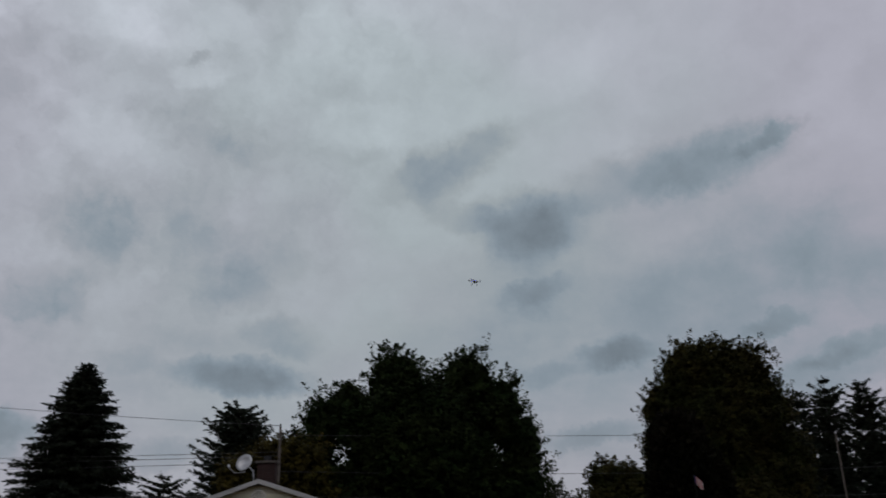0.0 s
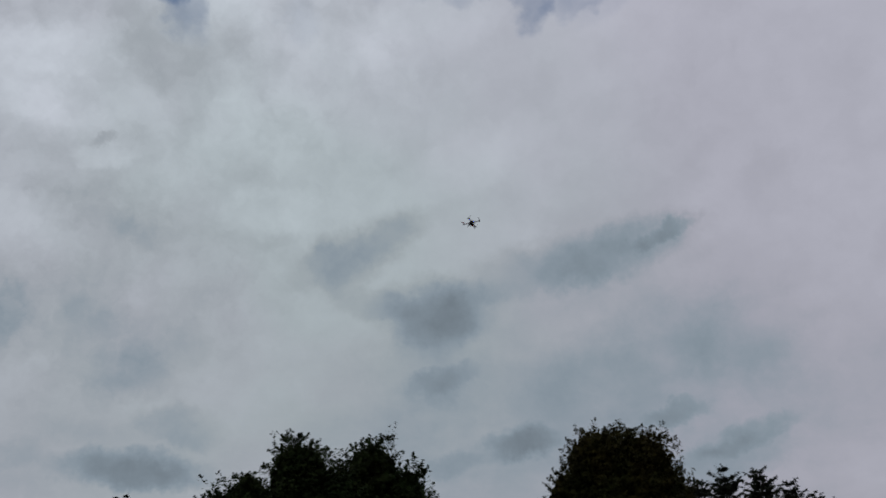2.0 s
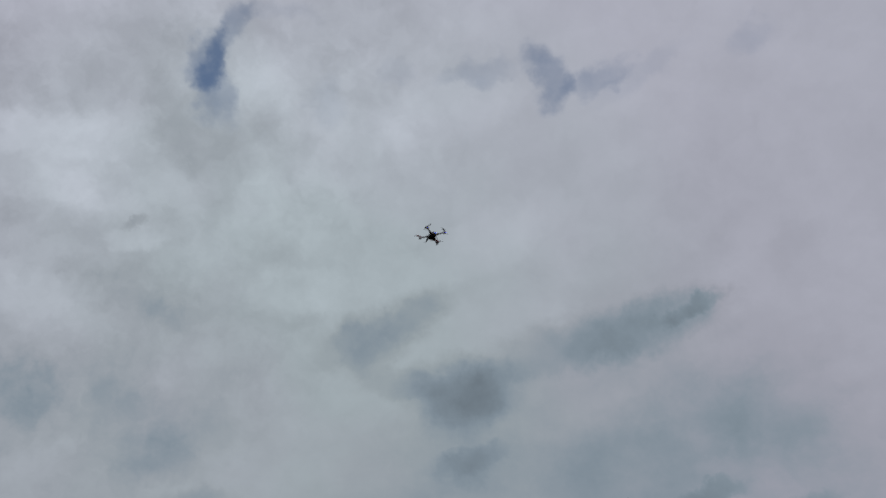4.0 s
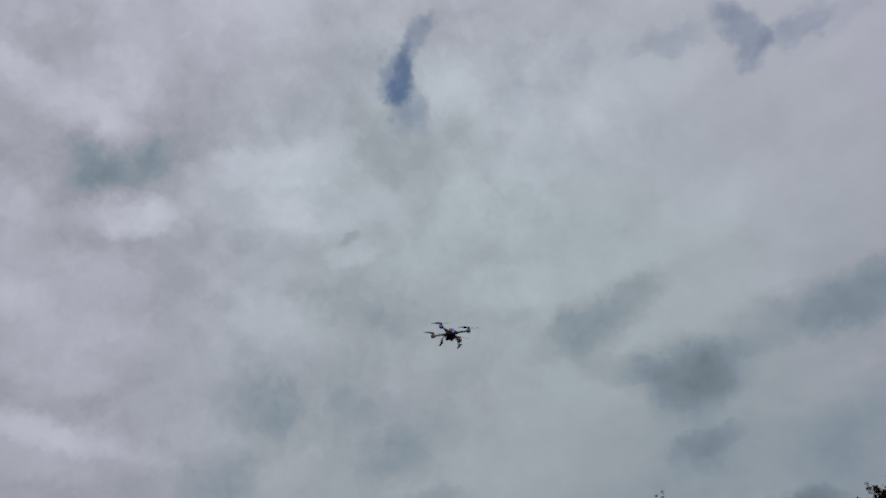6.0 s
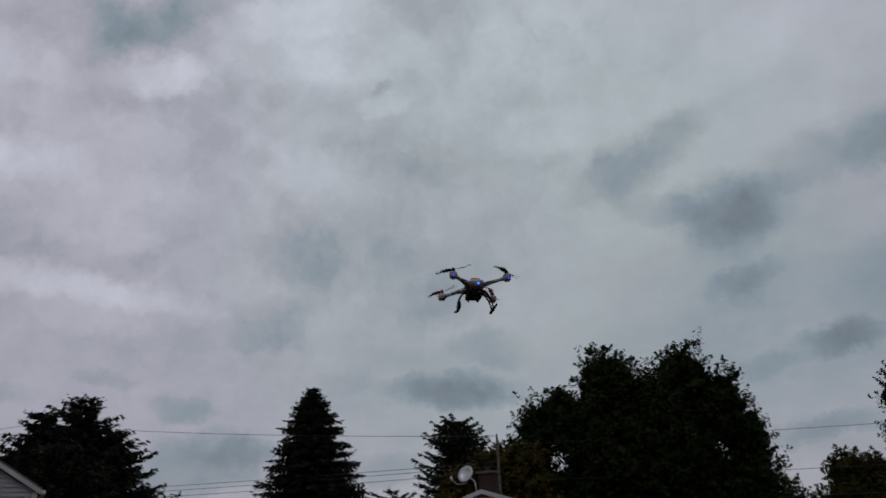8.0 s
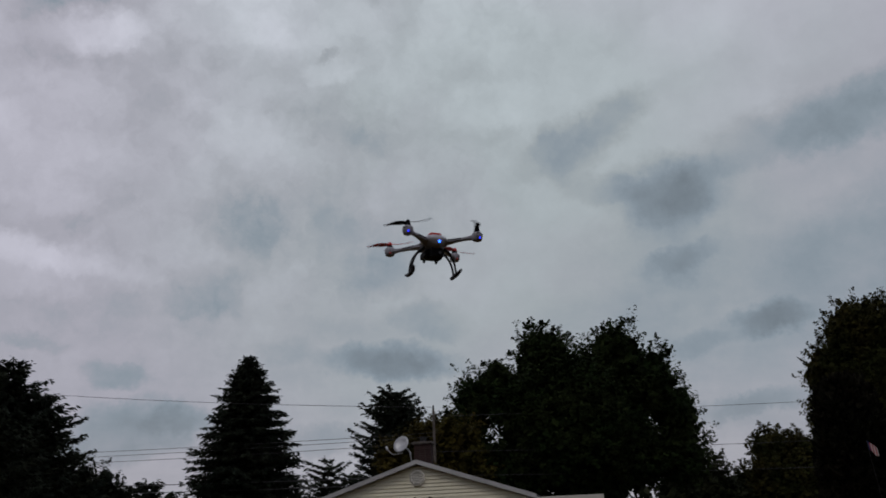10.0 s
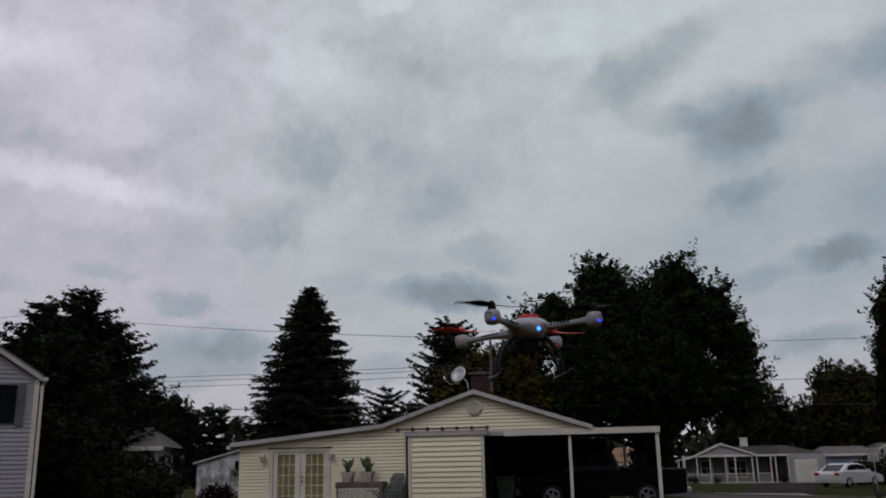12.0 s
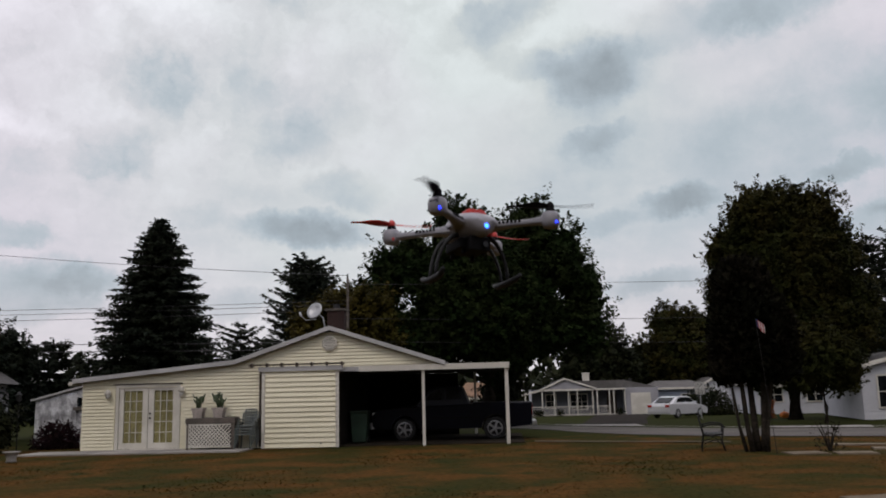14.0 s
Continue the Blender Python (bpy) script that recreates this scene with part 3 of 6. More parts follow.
def broad_tree(name, at, lobes, twigs, leaf, material, label, seed, trunk_height, trunk_radius, per=9, gap=0.08, core=0.84):
    """A broad-leaved tree: trunk, limbs and a crown of leaves in many small clumps."""
    rng = np.random.default_rng(seed)
    tree = thing(name, label, "tree", pose(*at))
    bm = bmesh.new()
    top = max(l[2] for l in lobes)
    pipe(bm, [(0, 0, -0.1), (0.05, 0, trunk_height * 0.5), (-0.05, 0.05, trunk_height), (0.1, 0, top)], [trunk_radius * 1.25, trunk_radius, trunk_radius * 0.8, trunk_radius * 0.25], 9)
    part("trunk", bm, BARK, tree, smooth=True)
    for l in lobes[:14]:
        q = Vector(l[:3])
        s = Vector((0, 0, min(trunk_height * (0.7 + 0.3 * rng.random()), q.z)))
        mid = s.lerp(q, 0.5) + Vector((0, 0, -0.3))
        part("limb", pipe(bmesh.new(), [s, mid, q], [trunk_radius * 0.45, trunk_radius * 0.25, trunk_radius * 0.08], 6), BARK, tree, smooth=True)
    # tufts: leafy shoots all over the outside, pointing out and up, with gaps between them
    boughs = []
    for x, y, z, a, b, c in lobes:
        boughs.append((x, y, z, a * 0.93, b * 0.93, c * 0.93))
        for _ in range(int(4 + 4 * min(a, c))):
            w = unit(rng.normal(size=3) + np.array([0, 0, 0.35]))
            g = rng.uniform(0.16, 0.30) * min(a, c)
            boughs.append((x + w[0] * a * 0.9, y + w[1] * b * 0.9, z + w[2] * c * 0.9, g, g, g * rng.uniform(1.0, 1.5)))
    lob = np.array(boughs, dtype=float)
    area = lob[:, 3] * lob[:, 5]
    count = int(twigs * 0.26)
    k = rng.choice(len(lob), count, p=area / area.sum())
    d = unit(rng.normal(size=(count, 3)) + np.array([0, -0.25, 0.15]))
    foot = lob[k, :3] + d * lob[k, 3:] * rng.uniform(0.76, 1.02, count)[:, None]
    inside = ((foot[:, None, :] - lob[None, :, :3]) / lob[None, :, 3:]) ** 2
    deep = inside.sum(2)
    deep[np.arange(count), k] = 9
    keep = (deep.min(1) > 0.55) & (rng.random(count) > gap * 0.5)
    foot, d = foot[keep], d[keep]
    n = len(foot)
    axis = unit(d * 0.75 + np.array([0, 0, 0.45]) + rng.normal(size=(n, 3)) * 0.30)
    grow = leaf * rng.uniform(2.2, 5.2, n) * (1 + 0.5 * (rng.random(n) > 0.84))
    m = per * 4
    u = rng.random(n * m) ** 0.8
    ax = np.repeat(axis, m, 0)
    spread = rng.normal(size=(n * m, 3))
    spread -= ax * (spread * ax).sum(1)[:, None] * 0.6
    q = np.repeat(foot, m, 0) + ax * (np.repeat(grow, m) * u)[:, None] + spread * (np.repeat(grow, m) * 0.26 * (1.12 - u))[:, None]
    # leaves hang out from their shoot with their faces turned mostly up and outward
    face = unit(np.array([0, 0, 0.9]) + np.repeat(d, m, 0) * 0.5 + rng.normal(size=(n * m, 3)) * 0.45)
    along = spread + ax * 0.5 + rng.normal(size=(n * m, 3)) * 0.5
    along = unit(along - face * (along * face).sum(1)[:, None])
    size = leaf * rng.uniform(0.65, 1.30, n * m)
    v, f = leaf_quads(q, along, np.cross(face, along), size, size * 0.78)
    # the shaded inside of the crown, of larger sprays
    lob = np.array(lobes, dtype=float)
    m = max(900, int(twigs * 1.5))
    bulk = lob[:, 3] * lob[:, 5]
    k = rng.choice(len(lob), m, p=bulk / bulk.sum())
    q2 = lob[k, :3] + unit(rng.normal(size=(m, 3))) * lob[k, 3:] * (core * rng.random(m) ** 0.4)[:, None]
    al = unit(rng.normal(size=(m, 3)))
    ac = unit(np.cross(al, rng.normal(size=(m, 3))))
    s2 = leaf * 3.0 * rng.uniform(0.7, 1.3, m)
    v2, f2 = leaf_quads(q2, al, ac, s2, s2 * 0.8)
    mesh_of("crown", np.concatenate([v, v2]), np.concatenate([f, f2 + len(v)]), material, tree)
    return tree


def conifer(name, at, tall, radius, label, seed, material=NEEDLES, first=0.6, whorls=34, per=11, droop=0.35, ragged=0.22, power=0.85, spray=0.34, lean=0.0):
    """A spruce: a straight stem with whorls of drooping boughs, each set with short needle sprays."""
    rng = np.random.default_rng(seed)
    tree = thing(name, label, "tree", pose(*at))
    bm = bmesh.new()
    tube(bm, (0, 0, -0.1), (0, 0, tall * 0.97), radius * 0.07, 0.015, 8)
    cs, al, ac, ln = [], [], [], []
    for w in range(whorls):
        h = first + (tall - first) * (w + rng.uniform(-0.3, 0.3)) / whorls
        h = min(max(h, first), tall - 0.05)
        reach = radius * ((tall - h) / (tall - first)) ** power
        count = max(4, int(per * (0.55 + 0.45 * reach / radius)))
        turn = rng.uniform(0, 6.28)
        for k in range(count):
            a = turn + 6.283 * k / count + rng.uniform(-0.25, 0.25)
            r = (reach + 0.05) * rng.uniform(1 - ragged * 1.6, 1 + ragged)
            out = np.array([math.cos(a), math.sin(a), 0.0])
            side = np.array([-math.sin(a), math.cos(a), 0.0])
            tip = np.array([0, 0, h]) + out * r + np.array([0, 0, -droop * r + 0.16 * r * rng.random()])
            if reach > 0.5:
                tube(bm, (0, 0, h), tuple(np.array([0, 0, h]) * 0.15 + tip * 0.85), 0.03, 0.008, 4, caps=False)
            m = max(5, int(r / (spray * 0.21)))
            u = np.repeat((np.arange(m) + 0.6) / m, 3)[:, None]
            s = np.tile(np.array([-1.0, 0.0, 1.0]), m)[:, None]
            foot = np.array([0, 0, h])
            base = foot + (tip - foot) * u + np.array([0, 0, 0.10 * r]) * u * u
            e = out * rng.uniform(0.4, 1.0, (m * 3, 1)) + side * s * rng.uniform(0.5, 1.1, (m * 3, 1)) + np.array([0, 0, 1.0]) * rng.uniform(-0.65, 0.25, (m * 3, 1))
            e = unit(e)
            size = spray * min(1.0, 0.45 + 0.55 * reach) * rng.uniform(0.6, 1.25, (m * 3, 1)) * (1.15 - 0.5 * u)
            cs.append(base + e * size * 0.35 + rng.normal(size=(m * 3, 3)) * 0.04)
            al.append(e)
            ac.append(np.cross(e, rng.normal(size=(m * 3, 3))))
            ln.append(size[:, 0])
    part("trunk", bm, BARK, tree, smooth=True)
    ln = np.concatenate(ln)
    v, f = leaf_quads(np.concatenate(cs), np.concatenate(al), unit(np.concatenate(ac)), ln, ln * 0.34)
    mesh_of("crown", v, f, material, tree)
    return tree


def polar(az, distance, z=0.0):
    return (distance * math.sin(radians(az)), distance * math.cos(radians(az)), z)


def lie(y):
    """The lawn falls a little away from the yard towards the street."""
    return 0.0 if y < 30 else -0.8 * min((y - 30) / 50, 1.0)


def stand(az, distance):
    x, y, _ = polar(az, distance)
    return (x, y, lie(y))


def top_at(az, distance, elevation):
    """How tall a thing is that reaches this elevation."""
    return 1.6 + distance * math.tan(radians(elevation)) - stand(az, distance)[2]


# ---- ground, road, paving ----
def make_ground():
    xs = sorted({-3000, -800, -250, -120, -80, *range(-60, 62, 3), 80, 120, 250, 800, 3000})
    ys = sorted({-3000, -800, -200, -60, -20, *range(-8, 40, 2), *range(40, 84, 4), 100, 130, 200, 400, 1000, 3000})
    rng = np.random.default_rng(4)
    v = []
    for y in ys:
        for x in xs:
            bumpy = 0.025 * math.sin(x * 0.7 + y * 0.31) * math.cos(y * 0.53 - x * 0.2) if abs(x) < 50 and y < 24 else 0.0
            v.append((x, y, lie(y) + bumpy - 0.012))
    n = len(xs)
    f = [(j * n + i, j * n + i + 1, (j + 1) * n + i + 1, (j + 1) * n + i) for j in range(len(ys) - 1) for i in range(n - 1)]
    tagged(mesh_of("ground", v, f, GRASS, smooth=True), "dry autumn lawn, brown and green, falling gently to the street", "lawn", kind="structure")
    # short grass over the stretch of lawn before the garage
    m = 24000
    x, y = rng.uniform(-16, 13, m), 12.5 + 14.5 * rng.random(m) ** 1.0
    base = np.stack([x, y, np.full(m, -0.03)], 1)
    a = rng.uniform(0, 6.283, m)
    tall = rng.uniform(0.006, 0.024, m) * (0.7 + 0.6 * (np.sin(x * 0.9) * np.cos(y * 0.7) * 0.5 + 0.5))
    side = np.stack([np.cos(a), np.sin(a), np.zeros(m)], 1) * rng.uniform(0.012, 0.03, m)[:, None]
    tip = base + np.stack([rng.normal(0, 0.07, m), rng.normal(0, 0.07, m), tall + 0.02], 1)
    vv = np.stack([base - side, base + side, tip], 1).reshape(-1, 3)
    tagged(mesh_of("grass", vv, np.arange(m * 3).reshape(-1, 3), GRASS), "short dry lawn grass", "grass", kind="stuff")


def strip(name, near, far, z, material, label, category):
    """A flat sheet between two edges that have equally many points, lying on the ground."""
    cut = []
    for a, b in zip(near, far):
        for i in range(5):
            t = i / 4
            x, y = a[0] + (b[0] - a[0]) * t, a[1] + (b[1] - a[1]) * t
            cut.append((x, y, lie(y) + z))
    f = [(j * 5 + i, (j + 1) * 5 + i, (j + 1) * 5 + i + 1, j * 5 + i + 1) for j in range(len(near) - 1) for i in range(4)]
    return tagged(mesh_of(name, cut, f, material), label, category, kind="structure")


def make_paving():
    near = [(46, 8), (20, 21.5), (11.5, 26.6), (6.6, 28.6), (4.6, 30.6), (3.0, 34.2), (1.9, 39.0), (-2.5, 49), (-13, 68)]
    far = [(52, 13), (24, 26.0), (14.6, 31.6), (10.2, 34.0), (7.9, 36.0), (5.8, 39.2), (3.6, 43.0), (0.5, 50), (-9, 72)]
    strip("road", near, far, 0.012, ASPHALT, "worn grey asphalt street curving past the yard", "road")
    strip("curb", far, [(p[0] + 0.12, p[1] + 0.3) for p in far], 0.07, CONCRETE, "pale concrete kerb along the street", "kerb")
    strip("driveway", [(4.0, 46.5), (6.0, 62), (8.2, 79.6)], [(7.2, 44.5), (9.6, 60), (13.2, 79.6)], 0.02, TAR, "dark tarred driveway before the far house", "driveway")
    strip("driveway_apron", [(3.7, 43.6), (2.6, 46.8)], [(6.4, 40.2), (6.6, 44.4)], 0.03, CONCRETE, "pale concrete driveway apron", "driveway")
    strip("driveway_apron", [(10.4, 34.6), (10.4, 36.6)], [(13.4, 32.8), (14.2, 35.0)], 0.03, CONCRETE, "pale concrete driveway apron", "driveway")
    strip("pavement", [(0.9, 27.5), (3.0, 26.7), (6.4, 25.4)], [(0.95, 28.2), (3.1, 27.2), (6.5, 25.9)], 0.012, DIRT, "narrow worn earth path across the lawn", "path")
    for i, (x, y, a, b, r) in enumerate(((6.95, 20.9, 0.85, 0.8, 4), (8.0, 20.7, 0.85, 0.7, -8), (9.5, 23.4, 1.9, 0.55, -20), (5.5, 12.75, 1.6, 0.5, 12), (7.2, 13.1, 1.5, 0.5, 14), (9.6, 22.0, 1.3, 0.5, -12))):
        slab = part("stepping_slab", boxed(-a / 2, a / 2, -b / 2, b / 2, -0.05, 0.022, bevel=0.012), LAWN_SLAB, at=pose(x, y, lie(y), 0, 0, r))
        tagged(slab, "flat mossy grey-brown concrete slab in the lawn", "paving slab", "slabs in the lawn")
    patio = part("patio_slab", boxed(-14.9, -7.9, 25.6, 27.1, -0.1, 0.03, bevel=0.01), CONCRETE)
    tagged(patio, "low concrete patio slab before the french doors", "patio", kind="structure")


make_ground()
make_paving()

# ---- the cream garage with its carport ----
FRONT = 27.2          # plane of its front wall
BACK = 36.0
ROOF_LINE = ((-13.85, 2.22), (-8.53, 2.70), (-5.48, 3.70), (-1.80, 2.50))


def roof_z(x):
    for (a, za), (b, zb) in zip(ROOF_LINE, ROOF_LINE[1:]):
        if a <= x <= b:
            return za + (zb - za) * (x - a) / (b - a)
    return ROOF_LINE[0][1] if x < ROOF_LINE[0][0] else ROOF_LINE[-1][1]


def roof_span(z, lo, hi):
    """How far a course at height z reaches under the roof between lo and hi."""
    xs = [lo + (hi - lo) * i / 400 for i in range(401)]
    ok = [x for x in xs if roof_z(x) >= z]
    return (ok[0], ok[-1]) if ok else None


def lap_board(parent, xa, xb, xc, xd, z0, z1, y, lip=0.042, gap=0.018):
    """One course of lap siding: bottom from xa to xb, top from xc to xd, leaning out at the foot."""
    z1 -= gap
    bm = bmesh.new()
    v = [bm.verts.new(p) for p in ((xa, y - lip, z0), (xb, y - lip, z0), (xd, y - 0.018, z1), (xc, y - 0.018, z1), (xa, y + 0.01, z0), (xb, y + 0.01, z0), (xd, y + 0.01, z1), (xc, y + 0.01, z1))]
    for q in ((0, 1, 2, 3), (4, 7, 6, 5), (0, 4, 5, 1), (1, 5, 6, 2), (3, 2, 6, 7), (0, 3, 7, 4)):
        bm.faces.new([v[i] for i in q])
    return part("siding_board", bm, SIDING, parent)


def make_garage():
    garage = thing("garage", "cream lap-sided garage with a low gable roof and an open carport", "garage")
    # walls, each a solid slab behind its siding
    bm = bmesh.new()
    prism(bm, [(-13.6, 0), (-12.38, 0), (-12.38, 2.0), (-10.45, 2.0), (-10.45, 0), (-5.2, 0), (-5.2, 2.40), (-1.95, 2.40), (-1.95, 2.46), (-5.48, 3.62), (-8.53, 2.64), (-13.6, 2.18)], FRONT, FRONT + 0.16)
    part("wall_front", bm, SIDING, garage)
    part("wall_side", boxed(-13.6, -13.44, FRONT + 0.16, BACK, 0, 2.16), SIDING, garage)
    # the carport's inner walls carry its shade in their colour
    part("wall_side", boxed(-5.36, -5.2, FRONT + 0.16, BACK - 0.2, 0, 2.34), SHADED_BOARDS, garage, "inner carport wall, coloured near-black for the shade")
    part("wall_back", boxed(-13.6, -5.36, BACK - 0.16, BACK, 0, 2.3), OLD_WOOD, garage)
    part("carport_back", boxed(-5.2, -1.75, 33.3, 33.42, 0, 2.33), SHADED_BOARDS, garage, "back wall closing the carport, coloured near-black for the shade")
    # roof: four slopes of shingle and the boards along its edges
    rows = list(ROOF_LINE)
    for (a, za), (b, zb) in zip(rows, rows[1:]):
        bm = bmesh.new()
        prism(bm, [(a, za - 0.02), (b, zb - 0.02), (b, zb + 0.07), (a, za + 0.07)], FRONT - 0.22, BACK + 0.3)
        part("roof", bm, SHINGLE, garage)
        bm = bmesh.new()
        prism(bm, [(a, za - 0.05), (b, zb - 0.05), (b, zb + 0.085), (a, za + 0.085)], FRONT - 0.26, FRONT - 0.224)
        part("rake_board", bm, FASCIA, garage, "grey metal-clad rake board")
    part("gutter", boxed(-13.98, -13.85, FRONT - 0.25, BACK + 0.2, 2.10, 2.22, bevel=0.02), TRIM, garage)
    # courses of siding
    step = 0.108
    z = 0.04
    while z < 3.6:
        top = min(z + step, 3.62)
        low, up = roof_span(z, -13.6, -1.95), roof_span(top + 0.03, -13.6, -1.95)
        if low and not up:
            up = (-5.6, -5.36)
        if low:
            lo, hi, ul, uh = max(low[0], -13.6), low[1], max(up[0], -13.6), up[1]
            if z < 2.40:
                hi, uh = min(hi, -7.66), min(uh, -7.66)
            if z < 1.98:
                lap_board(garage, lo, -12.50, ul, -12.50, z, top, FRONT)
                lap_board(garage, -10.33, hi, -10.33, uh, z, top, FRONT)
            else:
                lap_board(garage, lo, hi, ul, uh, z, top, FRONT)
        z += step
    # octagonal gable vent
    vent = part("gable_vent", lathe(bmesh.new(), [(0.20, 0.0), (0.255, 0.0), (0.255, 0.05), (0.20, 0.065), (0.20, 0.0)], 8, caps=False, turn=0.5), TRIM, garage, "white octagonal louvred vent", at=pose(-5.50, FRONT - 0.045, 3.24, 90, 0, 0))
    part("vent_back", lathe(bmesh.new(), [(0.20, 0.0), (0.02, 0.004)], 8, turn=0.5), BLACK_IRON, vent)
    for i in range(7):
        h = -0.150 + i * 0.05
        w = min(0.185, 0.262 - abs(h))
        part("louvre", boxed(-w, w, -0.019, 0.019, -0.004, 0.004), TRIM, vent, at=pose(0, h, 0.03, -38, 0, 0))
    # carport roof, posts
    part("carport_roof", boxed(-5.2, 0.16, FRONT - 0.14, 33.6, 2.38, 2.47), FASCIA, garage, "flat metal carport roof")
    part("carport_fascia", boxed(-4.55, 0.19, FRONT - 0.20, FRONT - 0.142, 2.31, 2.49, bevel=0.008), TRIM, garage, "long white carport fascia")
    part("carport_fascia", boxed(-5.16, -4.552, FRONT - 0.19, FRONT - 0.142, 2.33, 2.47, bevel=0.008), FASCIA, garage)
    part("carport_fascia", boxed(0.162, 0.20, FRONT - 0.14, 33.6, 2.33, 2.49), TRIM, garage)
    for x, y, w in ((-2.52, FRONT - 0.06, 0.045), (0.10, FRONT - 0.06, 0.055), (-1.1, 33.4, 0.045), (0.10, 33.4, 0.05)):
        part("carport_post", boxed(x - w, x + w, y - w, y + w, -0.05, 2.36, bevel=0.01), TRIM, garage, "white square carport post")
    # ceiling and floor added near-black so little light bounces under the roof
    part("carport_ceiling", boxed(-5.15, 0.12, FRONT - 0.1, 33.5, 2.34, 2.376), SHADED_BOARDS, garage, "near-black ceiling added to keep the carport interior dark")
    part("carport_floor", boxed(-5.19, 0.6, FRONT + 0.12, 33.3, -0.05, 0.022), SHADED_FLOOR, garage, "added carport floor sheet, coloured near-black for the shade")
    # storage bay with a sliding panel hung from a rail
    bay = part("storage_bay", boxed(-7.60, -5.18, FRONT - 0.30, FRONT, 0.0, 2.36), SIDING, garage)
    for i in range(15):
        z0 = 0.02 + i * 0.1564
        lap_board(bay, -7.50, -5.27, -7.50, -5.27, z0, z0 + 0.1564, FRONT - 0.302, 0.052, 0.026)
    # thin dark sheet over the bay's side, standing in for the carport's shade
    part("bay_shade_sheet", boxed(-5.176, -5.168, FRONT - 0.288, FRONT, 0.0, 2.34), BARK, bay)
    for x in (-7.62, -5.26):
        part("corner_trim", boxed(x, x + 0.10, FRONT - 0.335, FRONT - 0.29, 0.0, 2.36, bevel=0.01), TRIM, bay)
    part("header_board", boxed(-7.72, -5.02, FRONT - 0.40, FRONT - 0.27, 2.37, 2.53, bevel=0.015), FASCIA, garage, "grey header board over the sliding panel")
    part("door_rail", boxed(-8.02, -4.95, FRONT - 0.44, FRONT - 0.38, 2.56, 2.60), DARK_METAL, garage, "rusty brown sliding door rail")
    for i in range(7):
        x = -7.95 + i * 0.48
        part("rail_bracket", boxed(x, x + 0.05, FRONT - 0.46, FRONT - 0.26, 2.52, 2.64), DARK_METAL, garage)
    part("downpipe", boxed(-7.76, -7.69, FRONT - 0.12, FRONT - 0.04, 0.05, 2.4, bevel=0.015), DARK_METAL, garage)
    part("tap", tubed((-5.72, FRONT - 0.34, 0.14), (-5.72, FRONT - 0.42, 0.14), 0.018), DARK_METAL, garage)
    # french doors
    door = part("french_door", ring(lambda b: box(b, -12.48, -12.38, FRONT - 0.05, FRONT + 0.10, 0.03, 2.08, 0.008), lambda b: box(b, -10.45, -10.35, FRONT - 0.05, FRONT + 0.10, 0.03, 2.08, 0.008),
                lambda b: box(b, -12.38, -10.45, FRONT - 0.05, FRONT + 0.10, 2.0, 2.08, 0.008), lambda b: box(b, -12.50, -10.33, FRONT - 0.09, FRONT + 0.08, 0.0, 0.05, 0.008)), TRIM, garage, "white framed pair of french doors")
    part("lintel_cap", boxed(-12.56, -10.28, FRONT - 0.08, FRONT - 0.02, 2.085, 2.12), DARK_METAL, door)
    for x0, x1 in ((-12.375, -11.425), (-11.405, -10.455)):
        gl, gr, gb, gt = x0 + 0.15, x1 - 0.18, 0.24, 1.89
        if x0 > -11.9:
            gl, gr = x0 + 0.18, x1 - 0.15
        leaf = ring(lambda b: box(b, x0, gl, FRONT + 0.0, FRONT + 0.05, 0.06, 1.995, 0.006), lambda b: box(b, gr, x1, FRONT + 0.0, FRONT + 0.05, 0.06, 1.995, 0.006),
                    lambda b: box(b, gl, gr, FRONT + 0.0, FRONT + 0.05, 0.06, gb, 0.006), lambda b: box(b, gl, gr, FRONT + 0.0, FRONT + 0.05, gt, 1.995, 0.006))
        part("door_leaf", leaf, TRIM, door)
        pane = part("pane", boxed(gl, gr, FRONT + 0.022, FRONT + 0.028, gb, gt), PANE, door)
        pane.visible_shadow = False
        part("blind", boxed(gl, gr, FRONT + 0.052, FRONT + 0.06, gb, gt), CURTAIN, door, "yellowed blind behind the panes")
        for i in (1, 2):
            x = gl + (gr - gl) * i / 3
            part("muntin", boxed(x - 0.011, x + 0.011, FRONT + 0.004, FRONT + 0.02, gb, gt), TRIM, door)
        for i in range(1, 5):
            z = gb + (gt - gb) * i / 5
            part("muntin", boxed(gl, gr, FRONT + 0.005, FRONT + 0.019, z - 0.011, z + 0.011), TRIM, door)
    for z in (1.02, 1.16):
        part("door_knob", lathe(bmesh.new(), [(0.012, 0.0), (0.014, 0.03), (0.032, 0.045), (0.030, 0.065), (0.01, 0.075)], 12), BLACK_IRON, door, at=pose(-11.33, FRONT, z, 90, 0, 0), smooth=True)


